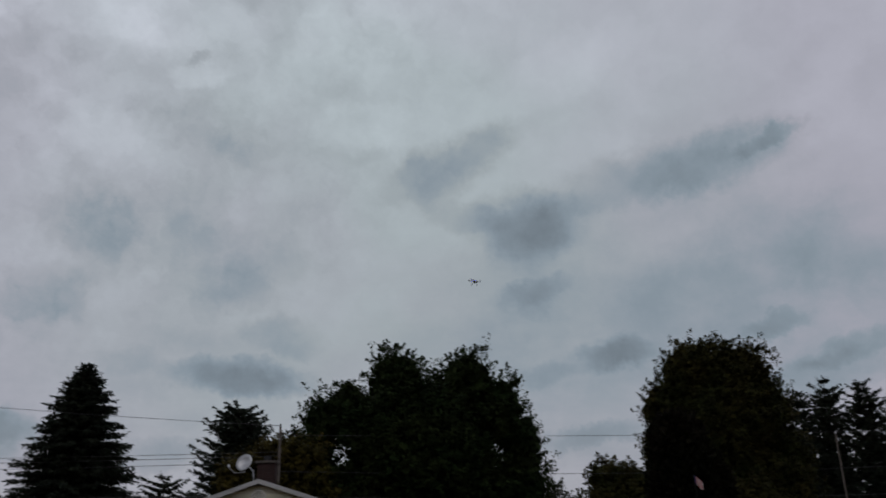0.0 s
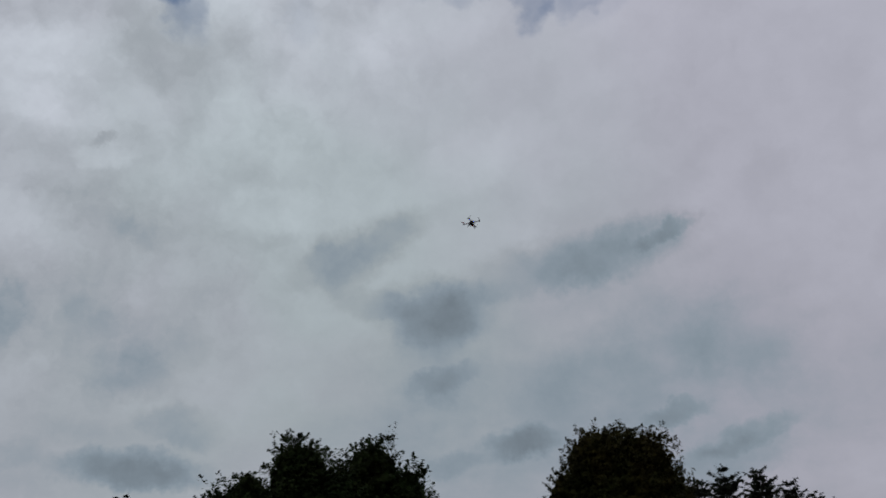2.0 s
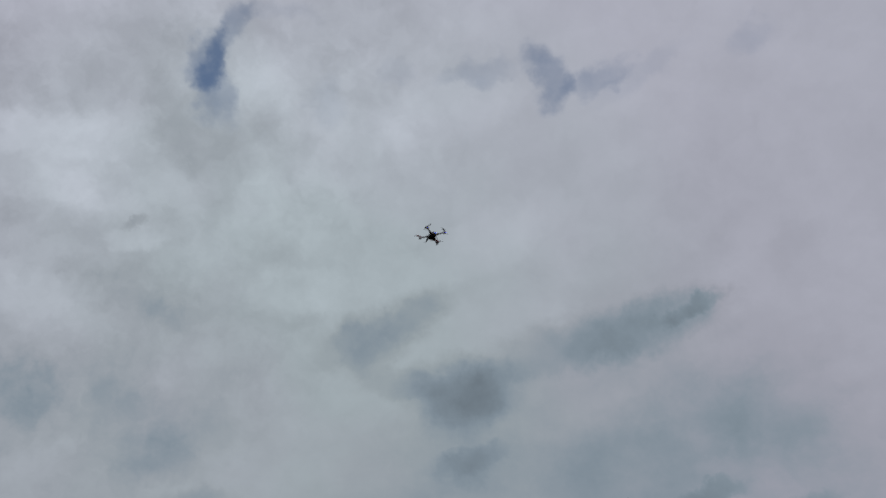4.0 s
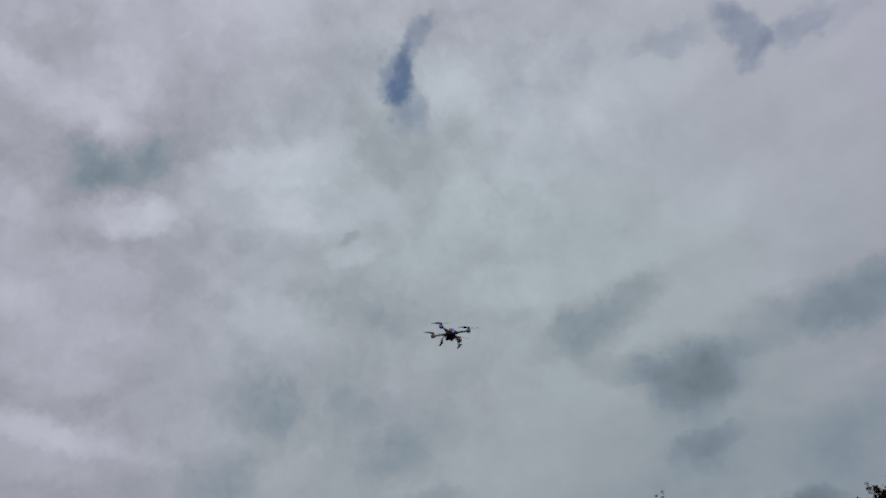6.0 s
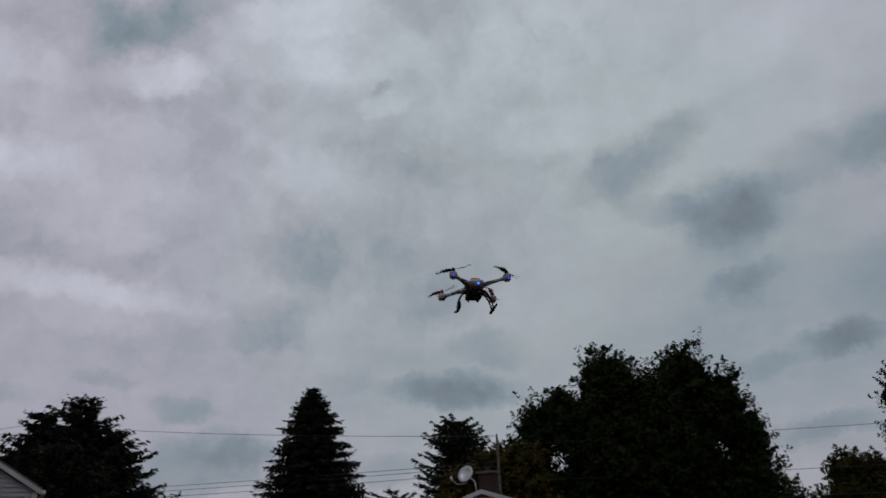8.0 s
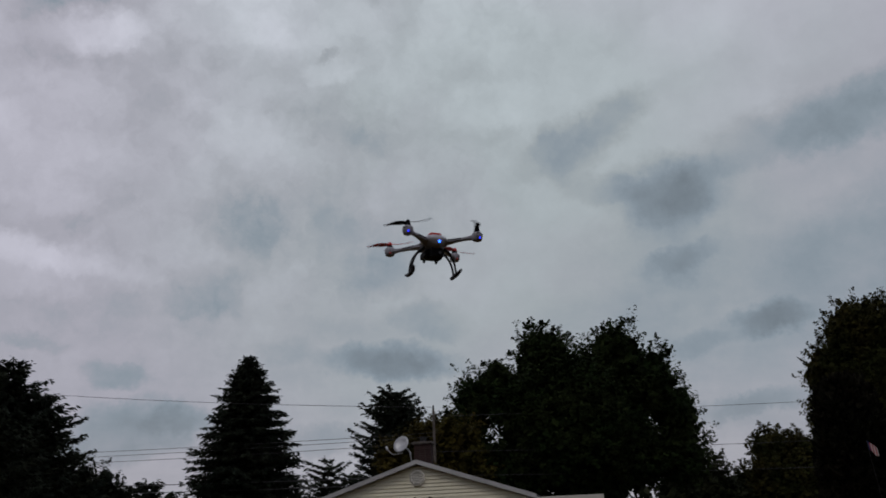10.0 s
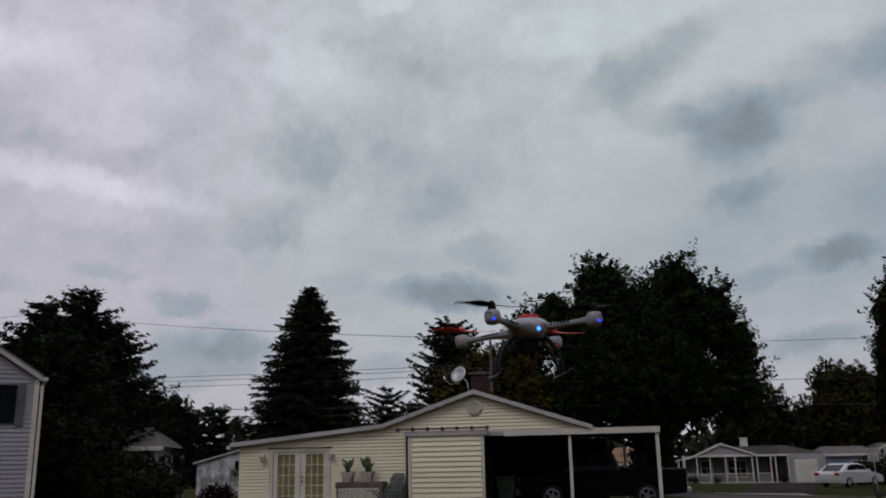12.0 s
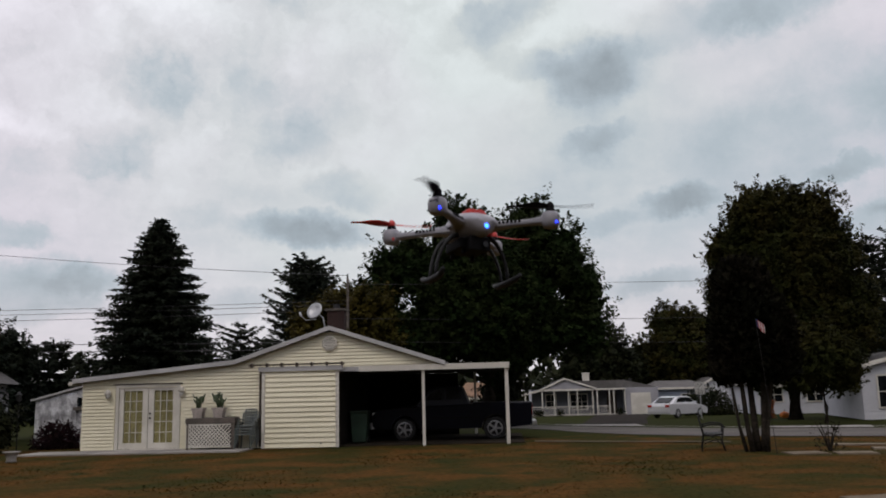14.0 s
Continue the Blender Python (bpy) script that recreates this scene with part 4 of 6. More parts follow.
def make_wall_lamp(x, z):
    lamp = thing("wall_lamp", "small white bell-shaped outdoor wall lamp beside the french doors", "lamp", pose(x, FRONT - 0.02, z), "lamps beside the french doors")
    part("backplate", boxed(-0.05, 0.05, -0.03, 0.0, -0.09, 0.09, bevel=0.01), TRIM, lamp)
    part("bracket", tubed((0, -0.02, 0.10), (0, -0.14, 0.12), 0.012), TRIM, lamp)
    part("shade", lathe(bmesh.new(), [(0.03, 0.13), (0.05, 0.10), (0.11, -0.02), (0.10, -0.03), (0.04, 0.08)], 12, (0, -0.14, 0)), TRIM, lamp, smooth=True)
    part("glass_jar", lathe(bmesh.new(), [(0.06, -0.02), (0.065, -0.10), (0.05, -0.15), (0.02, -0.16)], 12, (0, -0.14, 0)), LAMP_LENS, lamp, smooth=True)


def make_planter_stand():
    stand_ = thing("planter_stand", "low wooden plant stand with a white lattice front", "plant stand", pose(-9.14, FRONT - 0.42, 0.03))
    part("top_board", boxed(-0.80, 0.78, -0.24, 0.26, 0.78, 0.96, bevel=0.012), OLD_WOOD, stand_, "dark weathered top board")
    for x in (-0.76, 0.70):
        for y in (-0.20, 0.20):
            part("leg", boxed(x, x + 0.06, y - 0.03, y + 0.03, 0, 0.78), OLD_WOOD, stand_)
    part("side_panel", boxed(0.64, 0.75, -0.20, 0.2, 0.02, 0.80, bevel=0.01), OLD_WOOD, stand_)
    part("rail", boxed(-0.78, 0.64, -0.225, -0.195, 0.06, 0.11), TRIM, stand_)
    part("rail", boxed(-0.78, 0.64, -0.225, -0.195, 0.73, 0.78), TRIM, stand_)
    # black sheet gives the lattice holes the shade of the stand's inside
    part("shade_sheet", boxed(-0.76, 0.64, -0.185, -0.17, 0.06, 0.78), BLACK_IRON, stand_, "black sheet standing in for the shade behind the lattice")
    w, h = 1.42, 0.62
    for s in (1, -1):
        for i in range(-5, 15):
            c = -0.78 + i * 0.118
            a, b = (c, 0.11), (c + s * h, 0.11 + h)
            t0, t1 = 0.0, 1.0
            dx = b[0] - a[0]
            lo, hi = sorted(((-0.78 - a[0]) / dx, (0.64 - a[0]) / dx))
            t0, t1 = max(t0, lo), min(t1, hi)
            if t1 - t0 < 0.06:
                continue
            p = (a[0] + dx * t0, -0.215 + s * 0.007, a[1] + h * t0)
            q = (a[0] + dx * t1, -0.215 + s * 0.007, a[1] + h * t1)
            bm = bmesh.new()
            nx = Vector((-(q[2] - p[2]), 0, q[0] - p[0])).normalized() * 0.017
            vs = [bm.verts.new(Vector(e) + k * nx + Vector((0, o, 0))) for o in (-0.006, 0.006) for e, k in ((p, 1), (p, -1), (q, -1), (q, 1))]
            for fidx in ((0, 1, 2, 3), (7, 6, 5, 4), (0, 4, 5, 1), (1, 5, 6, 2), (2, 6, 7, 3), (3, 7, 4, 0)):
                bm.faces.new([vs[j] for j in fidx])
            part("lattice_slat", bm, TRIM, stand_)


def make_potted_cactus(x, stems, seed):
    rng = random.Random(seed)
    pot = thing("potted_cactus", "green cactus in a square stone-grey planter", "potted plant", pose(x, FRONT - 0.42, 0.99), "cacti on the plant stand")
    bm = bmesh.new()
    prism(bm, [(-0.13, 0), (0.13, 0), (0.17, 0.25), (0.20, 0.25), (0.20, 0.31), (-0.20, 0.31), (-0.20, 0.25), (-0.17, 0.25)], -0.15, 0.15, bevel=0.01)
    part("planter", bm, TERRACOTTA, pot)
    for i in range(stems):
        b = Vector((rng.uniform(-0.08, 0.08), rng.uniform(-0.05, 0.05), 0.30))
        lean = rng.uniform(-0.16, 0.16)
        hgt = rng.uniform(0.26, 0.46)
        bm = bmesh.new()
        pipe(bm, [b, b + Vector((lean * 0.4, 0, hgt * 0.5)), b + Vector((lean, 0, hgt))], [0.035, 0.05, 0.028], 7)
        for k in range(3):
            q = b + Vector((lean * (0.4 + 0.2 * k), 0, hgt * (0.45 + 0.2 * k)))
            s = rng.choice((-1, 1))
            pipe(bm, [q, q + Vector((s * 0.07, rng.uniform(-0.04, 0.04), 0.03)), q + Vector((s * 0.12, 0, 0.13))], [0.022, 0.03, 0.018], 6)
        part("cactus_stem", bm, CACTUS, pot, smooth=True)


def make_garden_chair():
    chair = thing("garden_chair", "green and white plastic garden chair stacked with others", "chair", pose(-8.05, FRONT - 0.55, 0.03, 0, 0, -8), "stacked garden chairs by the storage bay")
    for x, y, h in ((-0.24, -0.22, 0.62), (0.24, -0.22, 0.62), (-0.24, 0.22, 0.44), (0.24, 0.22, 0.44)):
        part("leg", tubed((x * 1.1, y * 1.1, 0), (x, y, h), 0.02, 0.018), CHAIR_GREEN, chair)
    part("seat", boxed(-0.25, 0.25, -0.24, 0.24, 0.42, 0.46, bevel=0.015), CHAIR_GREEN, chair)
    for x in (-0.25, 0.25):
        bm = pipe(bmesh.new(), [(x, -0.24, 0.60), (x, 0.0, 0.65), (x, 0.22, 0.62)], 0.024, 8)
        part("armrest", bm, CHAIR_GREEN, chair, smooth=True)
    frame_ = pipe(bmesh.new(), [(-0.24, 0.22, 0.42), (-0.25, 0.30, 0.80), (-0.14, 0.34, 0.94), (0.14, 0.34, 0.94), (0.25, 0.30, 0.80), (0.24, 0.22, 0.42)], 0.02, 8)
    part("back_frame", frame_, CHAIR_GREEN, chair, smooth=True)
    for i in range(5):
        x = -0.16 + i * 0.08
        part("back_slat", boxed(x - 0.025, x + 0.025, -0.008, 0.008, 0, 0.5, bevel=0.004), CHAIR_GREEN, chair, at=pose(0, 0.235, 0.45, -12, 0, 0))
    for k in (1, 2, 3):
        copy_thing(chair, pose(-8.05 + 0.02 * k, FRONT - 0.55 + 0.03 * k, 0.03 + 0.085 * k, 0, 0, -8 + 3 * k))


def make_dish(x, y, z):
    dish = thing("satellite_dish", "grey satellite dish on a bent mast at the roof edge", "satellite dish", pose(x, y, z))
    part("mast", pipe(bmesh.new(), [(0.30, 0.0, -0.62), (0.24, 0.0, -0.22), (0.05, 0.06, -0.04)], 0.025, 8), GALV, dish, smooth=True)
    part("foot_plate", boxed(0.2, 0.4, -0.08, 0.08, -0.66, -0.60), GALV, dish)
    bowl = lathe(bmesh.new(), [(0.01, 0.0), (0.10, 0.008), (0.20, 0.035), (0.28, 0.075), (0.285, 0.09), (0.19, 0.05), (0.09, 0.022), (0.012, 0.015)], 24)
    part("reflector", bowl, GALV, dish, at=pose(0, 0, 0, 68, 0, -24), smooth=True)
    part("feed_arm", pipe(bmesh.new(), [(0.0, 0.0, -0.25), (-0.25, -0.35, -0.30), (-0.40, -0.50, -0.14)], 0.014, 6), GALV, dish, smooth=True)
    part("feed_horn", tubed((-0.38, -0.50, -0.16), (-0.42, -0.44, -0.06), 0.04, 0.03, 10), GALV, dish)


def make_chimney():
    ch = thing("brick_chimney", "dark red brick chimney on the garage roof", "chimney", pose(-5.80, 29.9, 2.80))
    part("core", boxed(-0.29, 0.29, -0.23, 0.23, 0.0, 1.72), MORTAR, ch)
    one = boxed(0, 0.185, -0.012, 0.0, 0, 0.062)
    me = part("brick", one, BRICK, ch, at=pose(-0.3, -0.23, 0.6)).data
    for j in range(22):
        for side in range(4):
            n, half = (3, 0.29) if side in (0, 2) else (2, 0.23)
            for i in range(n):
                if j == 0 and side == 0 and i == 0:
                    continue
                b = new("brick", me)
                b.parent = ch
                off = -half + i * 0.2 + (0.0 if j % 2 else -0.01)
                b.matrix_basis = pose(0, 0, 0, 0, 0, 90 * side) @ pose(off, -(0.23 if side in (0, 2) else 0.29), 0.02 + j * 0.077)
    part("cap", boxed(-0.36, 0.36, -0.30, 0.30, 1.72, 1.80, bevel=0.015), OLD_WOOD, ch)
    part("flue", tubed((0, 0, 1.8), (0, 0, 1.98), 0.12, 0.11, 14), BLACK_IRON, ch)


make_garage()
make_wall_lamp(-12.70, 1.82)
make_wall_lamp(-10.28, 1.86)
make_planter_stand()
make_potted_cactus(-9.60, 3, 3)
make_potted_cactus(-8.94, 4, 8)
make_garden_chair()
make_dish(-5.98, 27.3, 4.28)
make_chimney()


# ---- trees ----
def make_trees():
    conifer("spruce", stand(-22.35, 45), top_at(-22.35, 45, 11.6), 4.15, "tall dense dark blue-green spruce with drooping boughs", 11, whorls=50, per=20, power=0.70, first=0.5, ragged=0.15, droop=0.24, spray=0.38)
    x, y, z = stand(-1.0, 42)
    lobes = [(0, 0, 6.4, 4.0, 3.6, 3.2), (-1.2, -0.3, 9.3, 1.5, 1.6, 1.9), (2.2, -0.3, 9.2, 1.4, 1.6, 1.8), (0.4, 0.2, 8.4, 1.3, 1.6, 1.4), (-3.5, -0.3, 8.1, 0.95, 1.4, 1.8), (-4.8, -0.2, 7.5, 0.85, 1.3, 1.6), (-5.8, 0, 6.1, 0.9, 1.4, 1.3), (-5.0, 0, 4.9, 1.4, 1.4, 1.4), (3.9, -0.3, 8.0, 1.1, 1.5, 1.8),
             (4.8, 0, 6.4, 1.0, 1.5, 1.5), (0, -2.2, 6.0, 3.2, 1.8, 2.5), (-3.4, -1, 4.2, 2.2, 2.2, 1.6), (2.6, -0.5, 4.7, 2.2, 2.0, 1.3), (0.8, -0.6, 3.9, 2.6, 2.0, 1.3), (4.6, 0, 4.6, 1.3, 1.5, 1.3)]
    broad_tree("maple", (x, y, z), lobes, 16000, 0.15, LEAF_MAPLE, "broad dark green maple with a dense uneven crown", 21, 3.0, 0.34, gap=0.3)
    x, y, z = stand(18.0, 50)
    lobes = [(0, 0, 8.2, 3.5, 3.4, 3.9), (-1.2, -0.4, 10.9, 1.8, 1.8, 1.8), (1.5, 0, 10.8, 1.8, 1.8, 1.8), (-2.8, -0.2, 8.9, 1.4, 1.6, 1.8), (3.0, 0, 8.8, 1.2, 1.6, 1.8), (-3.1, 0, 6.6, 1.1, 1.3, 1.2), (0, -0.5, 4.2, 4.0, 3.0, 2.8), (3.0, 0, 5.4, 2.0, 2.0, 2.4)]
    broad_tree("oak", (x, y, z), lobes, 15000, 0.135, LEAF_OAK, "large round tree with olive leaves turning for autumn", 22, 3.2, 0.36, gap=0.2)
    conifer("pine", stand(-12.9, 64), top_at(-12.9, 64, 9.0), 3.5, "dark pine with ragged layered boughs", 12, whorls=30, per=17, droop=-0.22, ragged=0.34, power=0.36, spray=0.55)
    conifer("pine", stand(-17.2, 58), top_at(-17.2, 58, 4.9), 2.8, "small dark pine behind the garage", 13, whorls=16, per=9, droop=-0.2, ragged=0.45, power=0.5, spray=0.42)
    conifer("pine", stand(-15.6, 60), top_at(-15.6, 60, 3.9), 2.6, "small dark pine behind the garage", 14, whorls=14, per=9, droop=-0.2, ragged=0.45, power=0.5, spray=0.42)
    conifer("pine", stand(-19.3, 62), top_at(-19.3, 62, 3.2), 2.6, "small dark pine behind the garage", 15, whorls=14, per=9, droop=-0.2, ragged=0.45, power=0.5, spray=0.42)
    x, y, z = stand(-10.6, 39.5)
    broad_tree("ash_tree", (x, y, z), [(0, 0, 3.2, 2.2, 1.6, 2.6), (-1.3, 0, 4.8, 1.1, 1.2, 1.2), (0.1, 0, 5.5, 1.2, 1.2, 1.2), (1.4, 0, 5.3, 1.1, 1.2, 1.3), (2.0, 0, 3.6, 1.0, 1.2, 1.7)], 4600, 0.13, LEAF_OLIVE, "smaller tree with yellowing olive leaves behind the garage", 23, 1.6, 0.14)
    # the dark group beside the grey house
    for az, d, el, r, s in ((-38.7, 38, 10.0, 1.8, 31), (-36.4, 39, 10.9, 2.0, 32), (-34.6, 40, 9.0, 1.9, 33), (-39.9, 40, 7.6, 1.7, 34), (-37.5, 36, 8.0, 1.9, 35)):
        conifer("spruce", stand(az, d), top_at(az, d, el), r * 1.4, "dark ragged conifer in a close group", s, whorls=34, per=14, ragged=0.4, power=0.5, droop=-0.12, spray=0.40)
    x, y, z = stand(-31.8, 46)
    broad_tree("yew_tree", (x, y, z), [(0, 0, 2.6, 2.2, 2.0, 2.5), (-1.0, 0, 4.2, 1.3, 1.3, 1.4), (0.9, 0, 3.4, 1.3, 1.3, 1.5)], 2400, 0.17, NEEDLES, "dark bushy evergreen tree", 24, 1.2, 0.15)
    x, y, z = stand(-0.35, 47)
    broad_tree("shrub_tree", (x, y, z), [(0, 0, 1.6, 0.9, 1.0, 1.7), (0.5, 0, 2.9, 0.7, 0.8, 1.0)], 900, 0.15, LEAF_DARK, "dark narrow shrub beyond the carport", 26, 0.8, 0.1)
    conifer("pine", stand(-28.2, 52), top_at(-28.2, 52, 3.7), 2.6, "small dark pine by the white shed", 16, whorls=14, per=9, droop=-0.2, ragged=0.45, power=0.45, spray=0.45)
    x, y, z = stand(-34.6, 33)
    broad_tree("shrub_tree", (x, y, z), [(0, 0, 0.8, 2.4, 1.4, 1.1), (-1.8, 0, 1.7, 1.5, 1.3, 1.6), (1.4, 0, 0.7, 1.5, 1.2, 1.0), (0.2, -0.4, 1.7, 0.6, 0.6, 1.1)], 3200, 0.12, LEAF_DARK, "dark overgrown shrub beside the grey house", 25, 0.5, 0.08)
    # right of the maple, across the street
    x, y, z = stand(11.5, 100)
    broad_tree("maple", (x, y, z), [(0, 0, 5.8, 4.0, 3.4, 5.0), (-1.2, 0, 9.4, 2.1, 1.9, 1.8), (2.0, 0, 8.4, 2.2, 1.9, 2.4), (-3.4, 0, 5.0, 1.8, 1.8, 2.8), (4.0, 0, 5.6, 2.6, 2.0, 3.2)], 4200, 0.3, LEAF_OAK, "dark green tree with some bronze leaves behind the far house", 27, 2.0, 0.22)
    x, y, z = stand(6.6, 96)
    broad_tree("maple", (x, y, z), [(0, 0, 4.4, 3.2, 2.6, 4.0), (2.2, 0, 3.4, 2.0, 2.0, 2.6), (-2.6, 0, 4.4, 2.4, 2.2, 3.4)], 1900, 0.34, LEAF_DARK, "smaller dark tree beyond the maple", 28, 1.4, 0.16)
    for az, d, el, r, s in ((22.9, 62, 8.9, 2.3, 41), (24.5, 60, 9.5, 2.5, 42), (26.5, 61, 9.2, 2.6, 43), (28.2, 62, 8.2, 2.4, 44), (29.7, 63, 7.2, 2.4, 45), (31.6, 62, 6.2, 2.4, 46)):
        conifer("pine", stand(az, d), top_at(az, d, el), r * 1.25, "dark feathery pine in a row beyond the street", s, whorls=24, per=12, ragged=0.42, power=0.62, droop=-0.40, spray=0.5)
    x, y, z = stand(19.7, 42)
    broad_tree("ornamental_tree", (x, y, z), [(0, 0, 2.9, 1.5, 1.3, 1.3), (-0.9, 0, 2.4, 0.9, 0.9, 1.1), (0.9, 0, 2.4, 0.9, 0.9, 1.2)], 2200, 0.12, LEAF_OAK, "small drooping tree before the white house", 29, 1.4, 0.09)


def make_cedar():
    """Several bare stems that carry one dark clipped mass of sprays."""
    at = (6.17, 21.75, 0)
    tree = thing("cedar", "multi-stemmed dark cedar clipped high above bare trunks", "tree", pose(*at))
    rng = np.random.default_rng(51)
    for i, (x, y, tx, ty, r) in enumerate(((-0.46, 0.0, -0.62, 0.1, 0.036), (-0.30, -0.12, -0.42, -0.2, 0.055), (-0.08, 0.05, -0.10, 0.2, 0.075), (0.10, -0.1, 0.18, -0.1, 0.065), (0.24, 0.12, 0.42, 0.2, 0.06), (0.16, -0.2, 0.40, -0.3, 0.040))):
        bm = pipe(bmesh.new(), [(x * 0.7, y, -0.05), (x, y, 0.6), (x + (tx - x) * 0.5, (y + ty) / 2, 1.4), (tx, ty, 2.6), (tx * 0.6, ty, 4.0)], [r * 1.5, r * 1.1, r, r * 0.7, r * 0.3], 8)
        part("trunk", bm, BARK, tree, smooth=True)
    lobes = [(-0.05, 0, 3.0, 0.90, 0.9, 1.25), (-0.42, 0, 3.9, 0.50, 0.6, 0.85), (-0.02, 0, 4.0, 0.55, 0.6, 0.85), (-0.60, 0, 2.9, 0.42, 0.6, 1.2), (0.5, 0, 2.8, 0.58, 0.7, 1.0), (0.05, 0, 2.1, 0.92, 0.8, 0.50), (0.72, 0, 2.3, 0.42, 0.5, 0.6), (-0.66, 0, 2.1, 0.36, 0.5, 0.5)]
    p, d = crown_points(rng, lobes, 5200, 0.2)
    n = len(p)
    q = np.repeat(p, 4, 0) + rng.normal(size=(n * 4, 3)) * 0.05
    along = unit(np.repeat(d, 4, 0) * 0.7 + np.array([0, 0, 0.6]) + rng.normal(size=(n * 4, 3)) * 0.5)
    across = unit(np.cross(along, rng.normal(size=(n * 4, 3))))
    s = rng.uniform(0.08, 0.17, n * 4)
    v, f = leaf_quads(q, along, across, s, s * 0.5)
    m = 1500
    lob = np.array(lobes)
    k = rng.integers(0, len(lob), m)
    q2 = lob[k, :3] + unit(rng.normal(size=(m, 3))) * lob[k, 3:] * (0.8 * rng.random(m) ** 0.4)[:, None]
    al = unit(rng.normal(size=(m, 3)))
    s2 = np.full(m, 0.5)
    v2, f2 = leaf_quads(q2, al, unit(np.cross(al, rng.normal(size=(m, 3)))), s2, s2)
    mesh_of("crown", np.concatenate([v, v2]), np.concatenate([f, f2 + len(v)]), CEDAR, tree)


def make_far_wood():
    """The far treeline that closes the view, and unseen trees that block low sky."""
    rng = np.random.default_rng(61)
    n = 15000
    az = rng.uniform(-62, 48, n)
    dist = rng.uniform(105, 135, n)
    wave = 5.2 + 1.6 * np.sin(az * 0.9) + 1.2 * np.sin(az * 2.3 + 1) + 0.8 * np.sin(az * 5.1)
    h = wave * rng.random(n) ** 0.7
    p = np.stack([dist * np.sin(np.radians(az)), dist * np.cos(np.radians(az)), h - 1.0], 1)
    al = unit(rng.normal(size=(n, 3)))
    s = rng.uniform(0.7, 1.7, n)
    v, f = leaf_quads(p, al, unit(np.cross(al, rng.normal(size=(n, 3)))), s, s * 0.8)
    tagged(mesh_of("far_wood", v, f, LEAF_DARK), "distant dark line of trees", "trees", kind="stuff")
    # added out of view behind the camera, to cut the light from the low sky
    m = 14000
    az = rng.uniform(50, 310, m)
    dist = rng.uniform(36, 56, m)
    h = 14.0 * rng.random(m) ** 0.7
    p = np.stack([dist * np.sin(np.radians(az)), dist * np.cos(np.radians(az)), h - 0.5], 1)
    al = unit(rng.normal(size=(m, 3)))
    s = rng.uniform(1.2, 2.2, m)
    v, f = leaf_quads(p, al, unit(np.cross(al, rng.normal(size=(m, 3)))), s, s * 0.8)
    tagged(mesh_of("unseen_trees", v, f, LEAF_DARK), "unseen row of trees behind the camera, added to block low sky", "trees", kind="stuff")


make_trees()
make_cedar()
make_far_wood()


# ---- vehicles ----
def make_wheel(parent, x, y, r, width, side):
    """A tyre with an alloy rim of five spokes; side is the outer face, -1 towards -y."""
    w = part("wheel", lathe(bmesh.new(), [(r * 0.58, -width / 2), (r * 0.93, -width / 2), (r, -width * 0.3), (r, width * 0.3), (r * 0.93, width / 2), (r * 0.58, width / 2), (r * 0.58, -width / 2)], 24, caps=False), RUBBER, parent, at=pose(x, y, r, 90, 0, 0), smooth=True)
    z = -side * width * 0.5
    rim = bmesh.new()
    lathe(rim, [(r * 0.56, z * 0.7), (r * 0.60, z * 1.02), (r * 0.66, z * 1.0)], 20, caps=False)
    for k in range(5):
        a = 2 * math.pi * k / 5
        d = Vector((math.cos(a), math.sin(a), 0))
        tube(rim, d * r * 0.08 + Vector((0, 0, z)), d * r * 0.58 + Vector((0, 0, z)), r * 0.10, r * 0.085, 6)
    tube(rim, (0, 0, z - 0.03), (0, 0, z + 0.03), r * 0.14, r * 0.14, 12)
    bmesh.ops.recalc_face_normals(rim, faces=rim.faces[:])
    part("rim", rim, CHROME, w)
    part("brake_disc", tubed((0, 0, z * 0.35), (0, 0, z * 0.45), r * 0.56, r * 0.56, 16), BLACK_IRON, w)
    return w


def side_body(bm, outline, half, tuck=0.0, waist=0.0):
    """A side outline of (x, z) carried across the car and drawn in above the waist."""
    n = len(outline)
    rows = []
    for s in (-1, -0.94, 0.94, 1):
        inset = 0.0 if abs(s) < 1 else 0.03
        row = []
        for x, z in outline:
            y = s * half
            if z > waist:
                y *= 1 - tuck * (z - waist)
            zz = z - (0.03 if abs(s) == 1 and z > waist else 0)
            row.append(bm.verts.new((x * (1 - inset * 0.15), y, zz)))
        rows.append(row)
    for a, b in zip(rows, rows[1:]):
        for i in range(n):
            bm.faces.new((a[i], a[(i + 1) % n], b[(i + 1) % n], b[i]))
    bm.faces.new(rows[0][::-1])
    bm.faces.new(rows[-1])
    bmesh.ops.recalc_face_normals(bm, faces=bm.faces[:])
    return bm


def arch(cx, cz, r, n=9):
    return [(cx - r * math.cos(math.pi * k / (n - 1)), cz + r * math.sin(math.pi * k / (n - 1))) for k in range(n)]


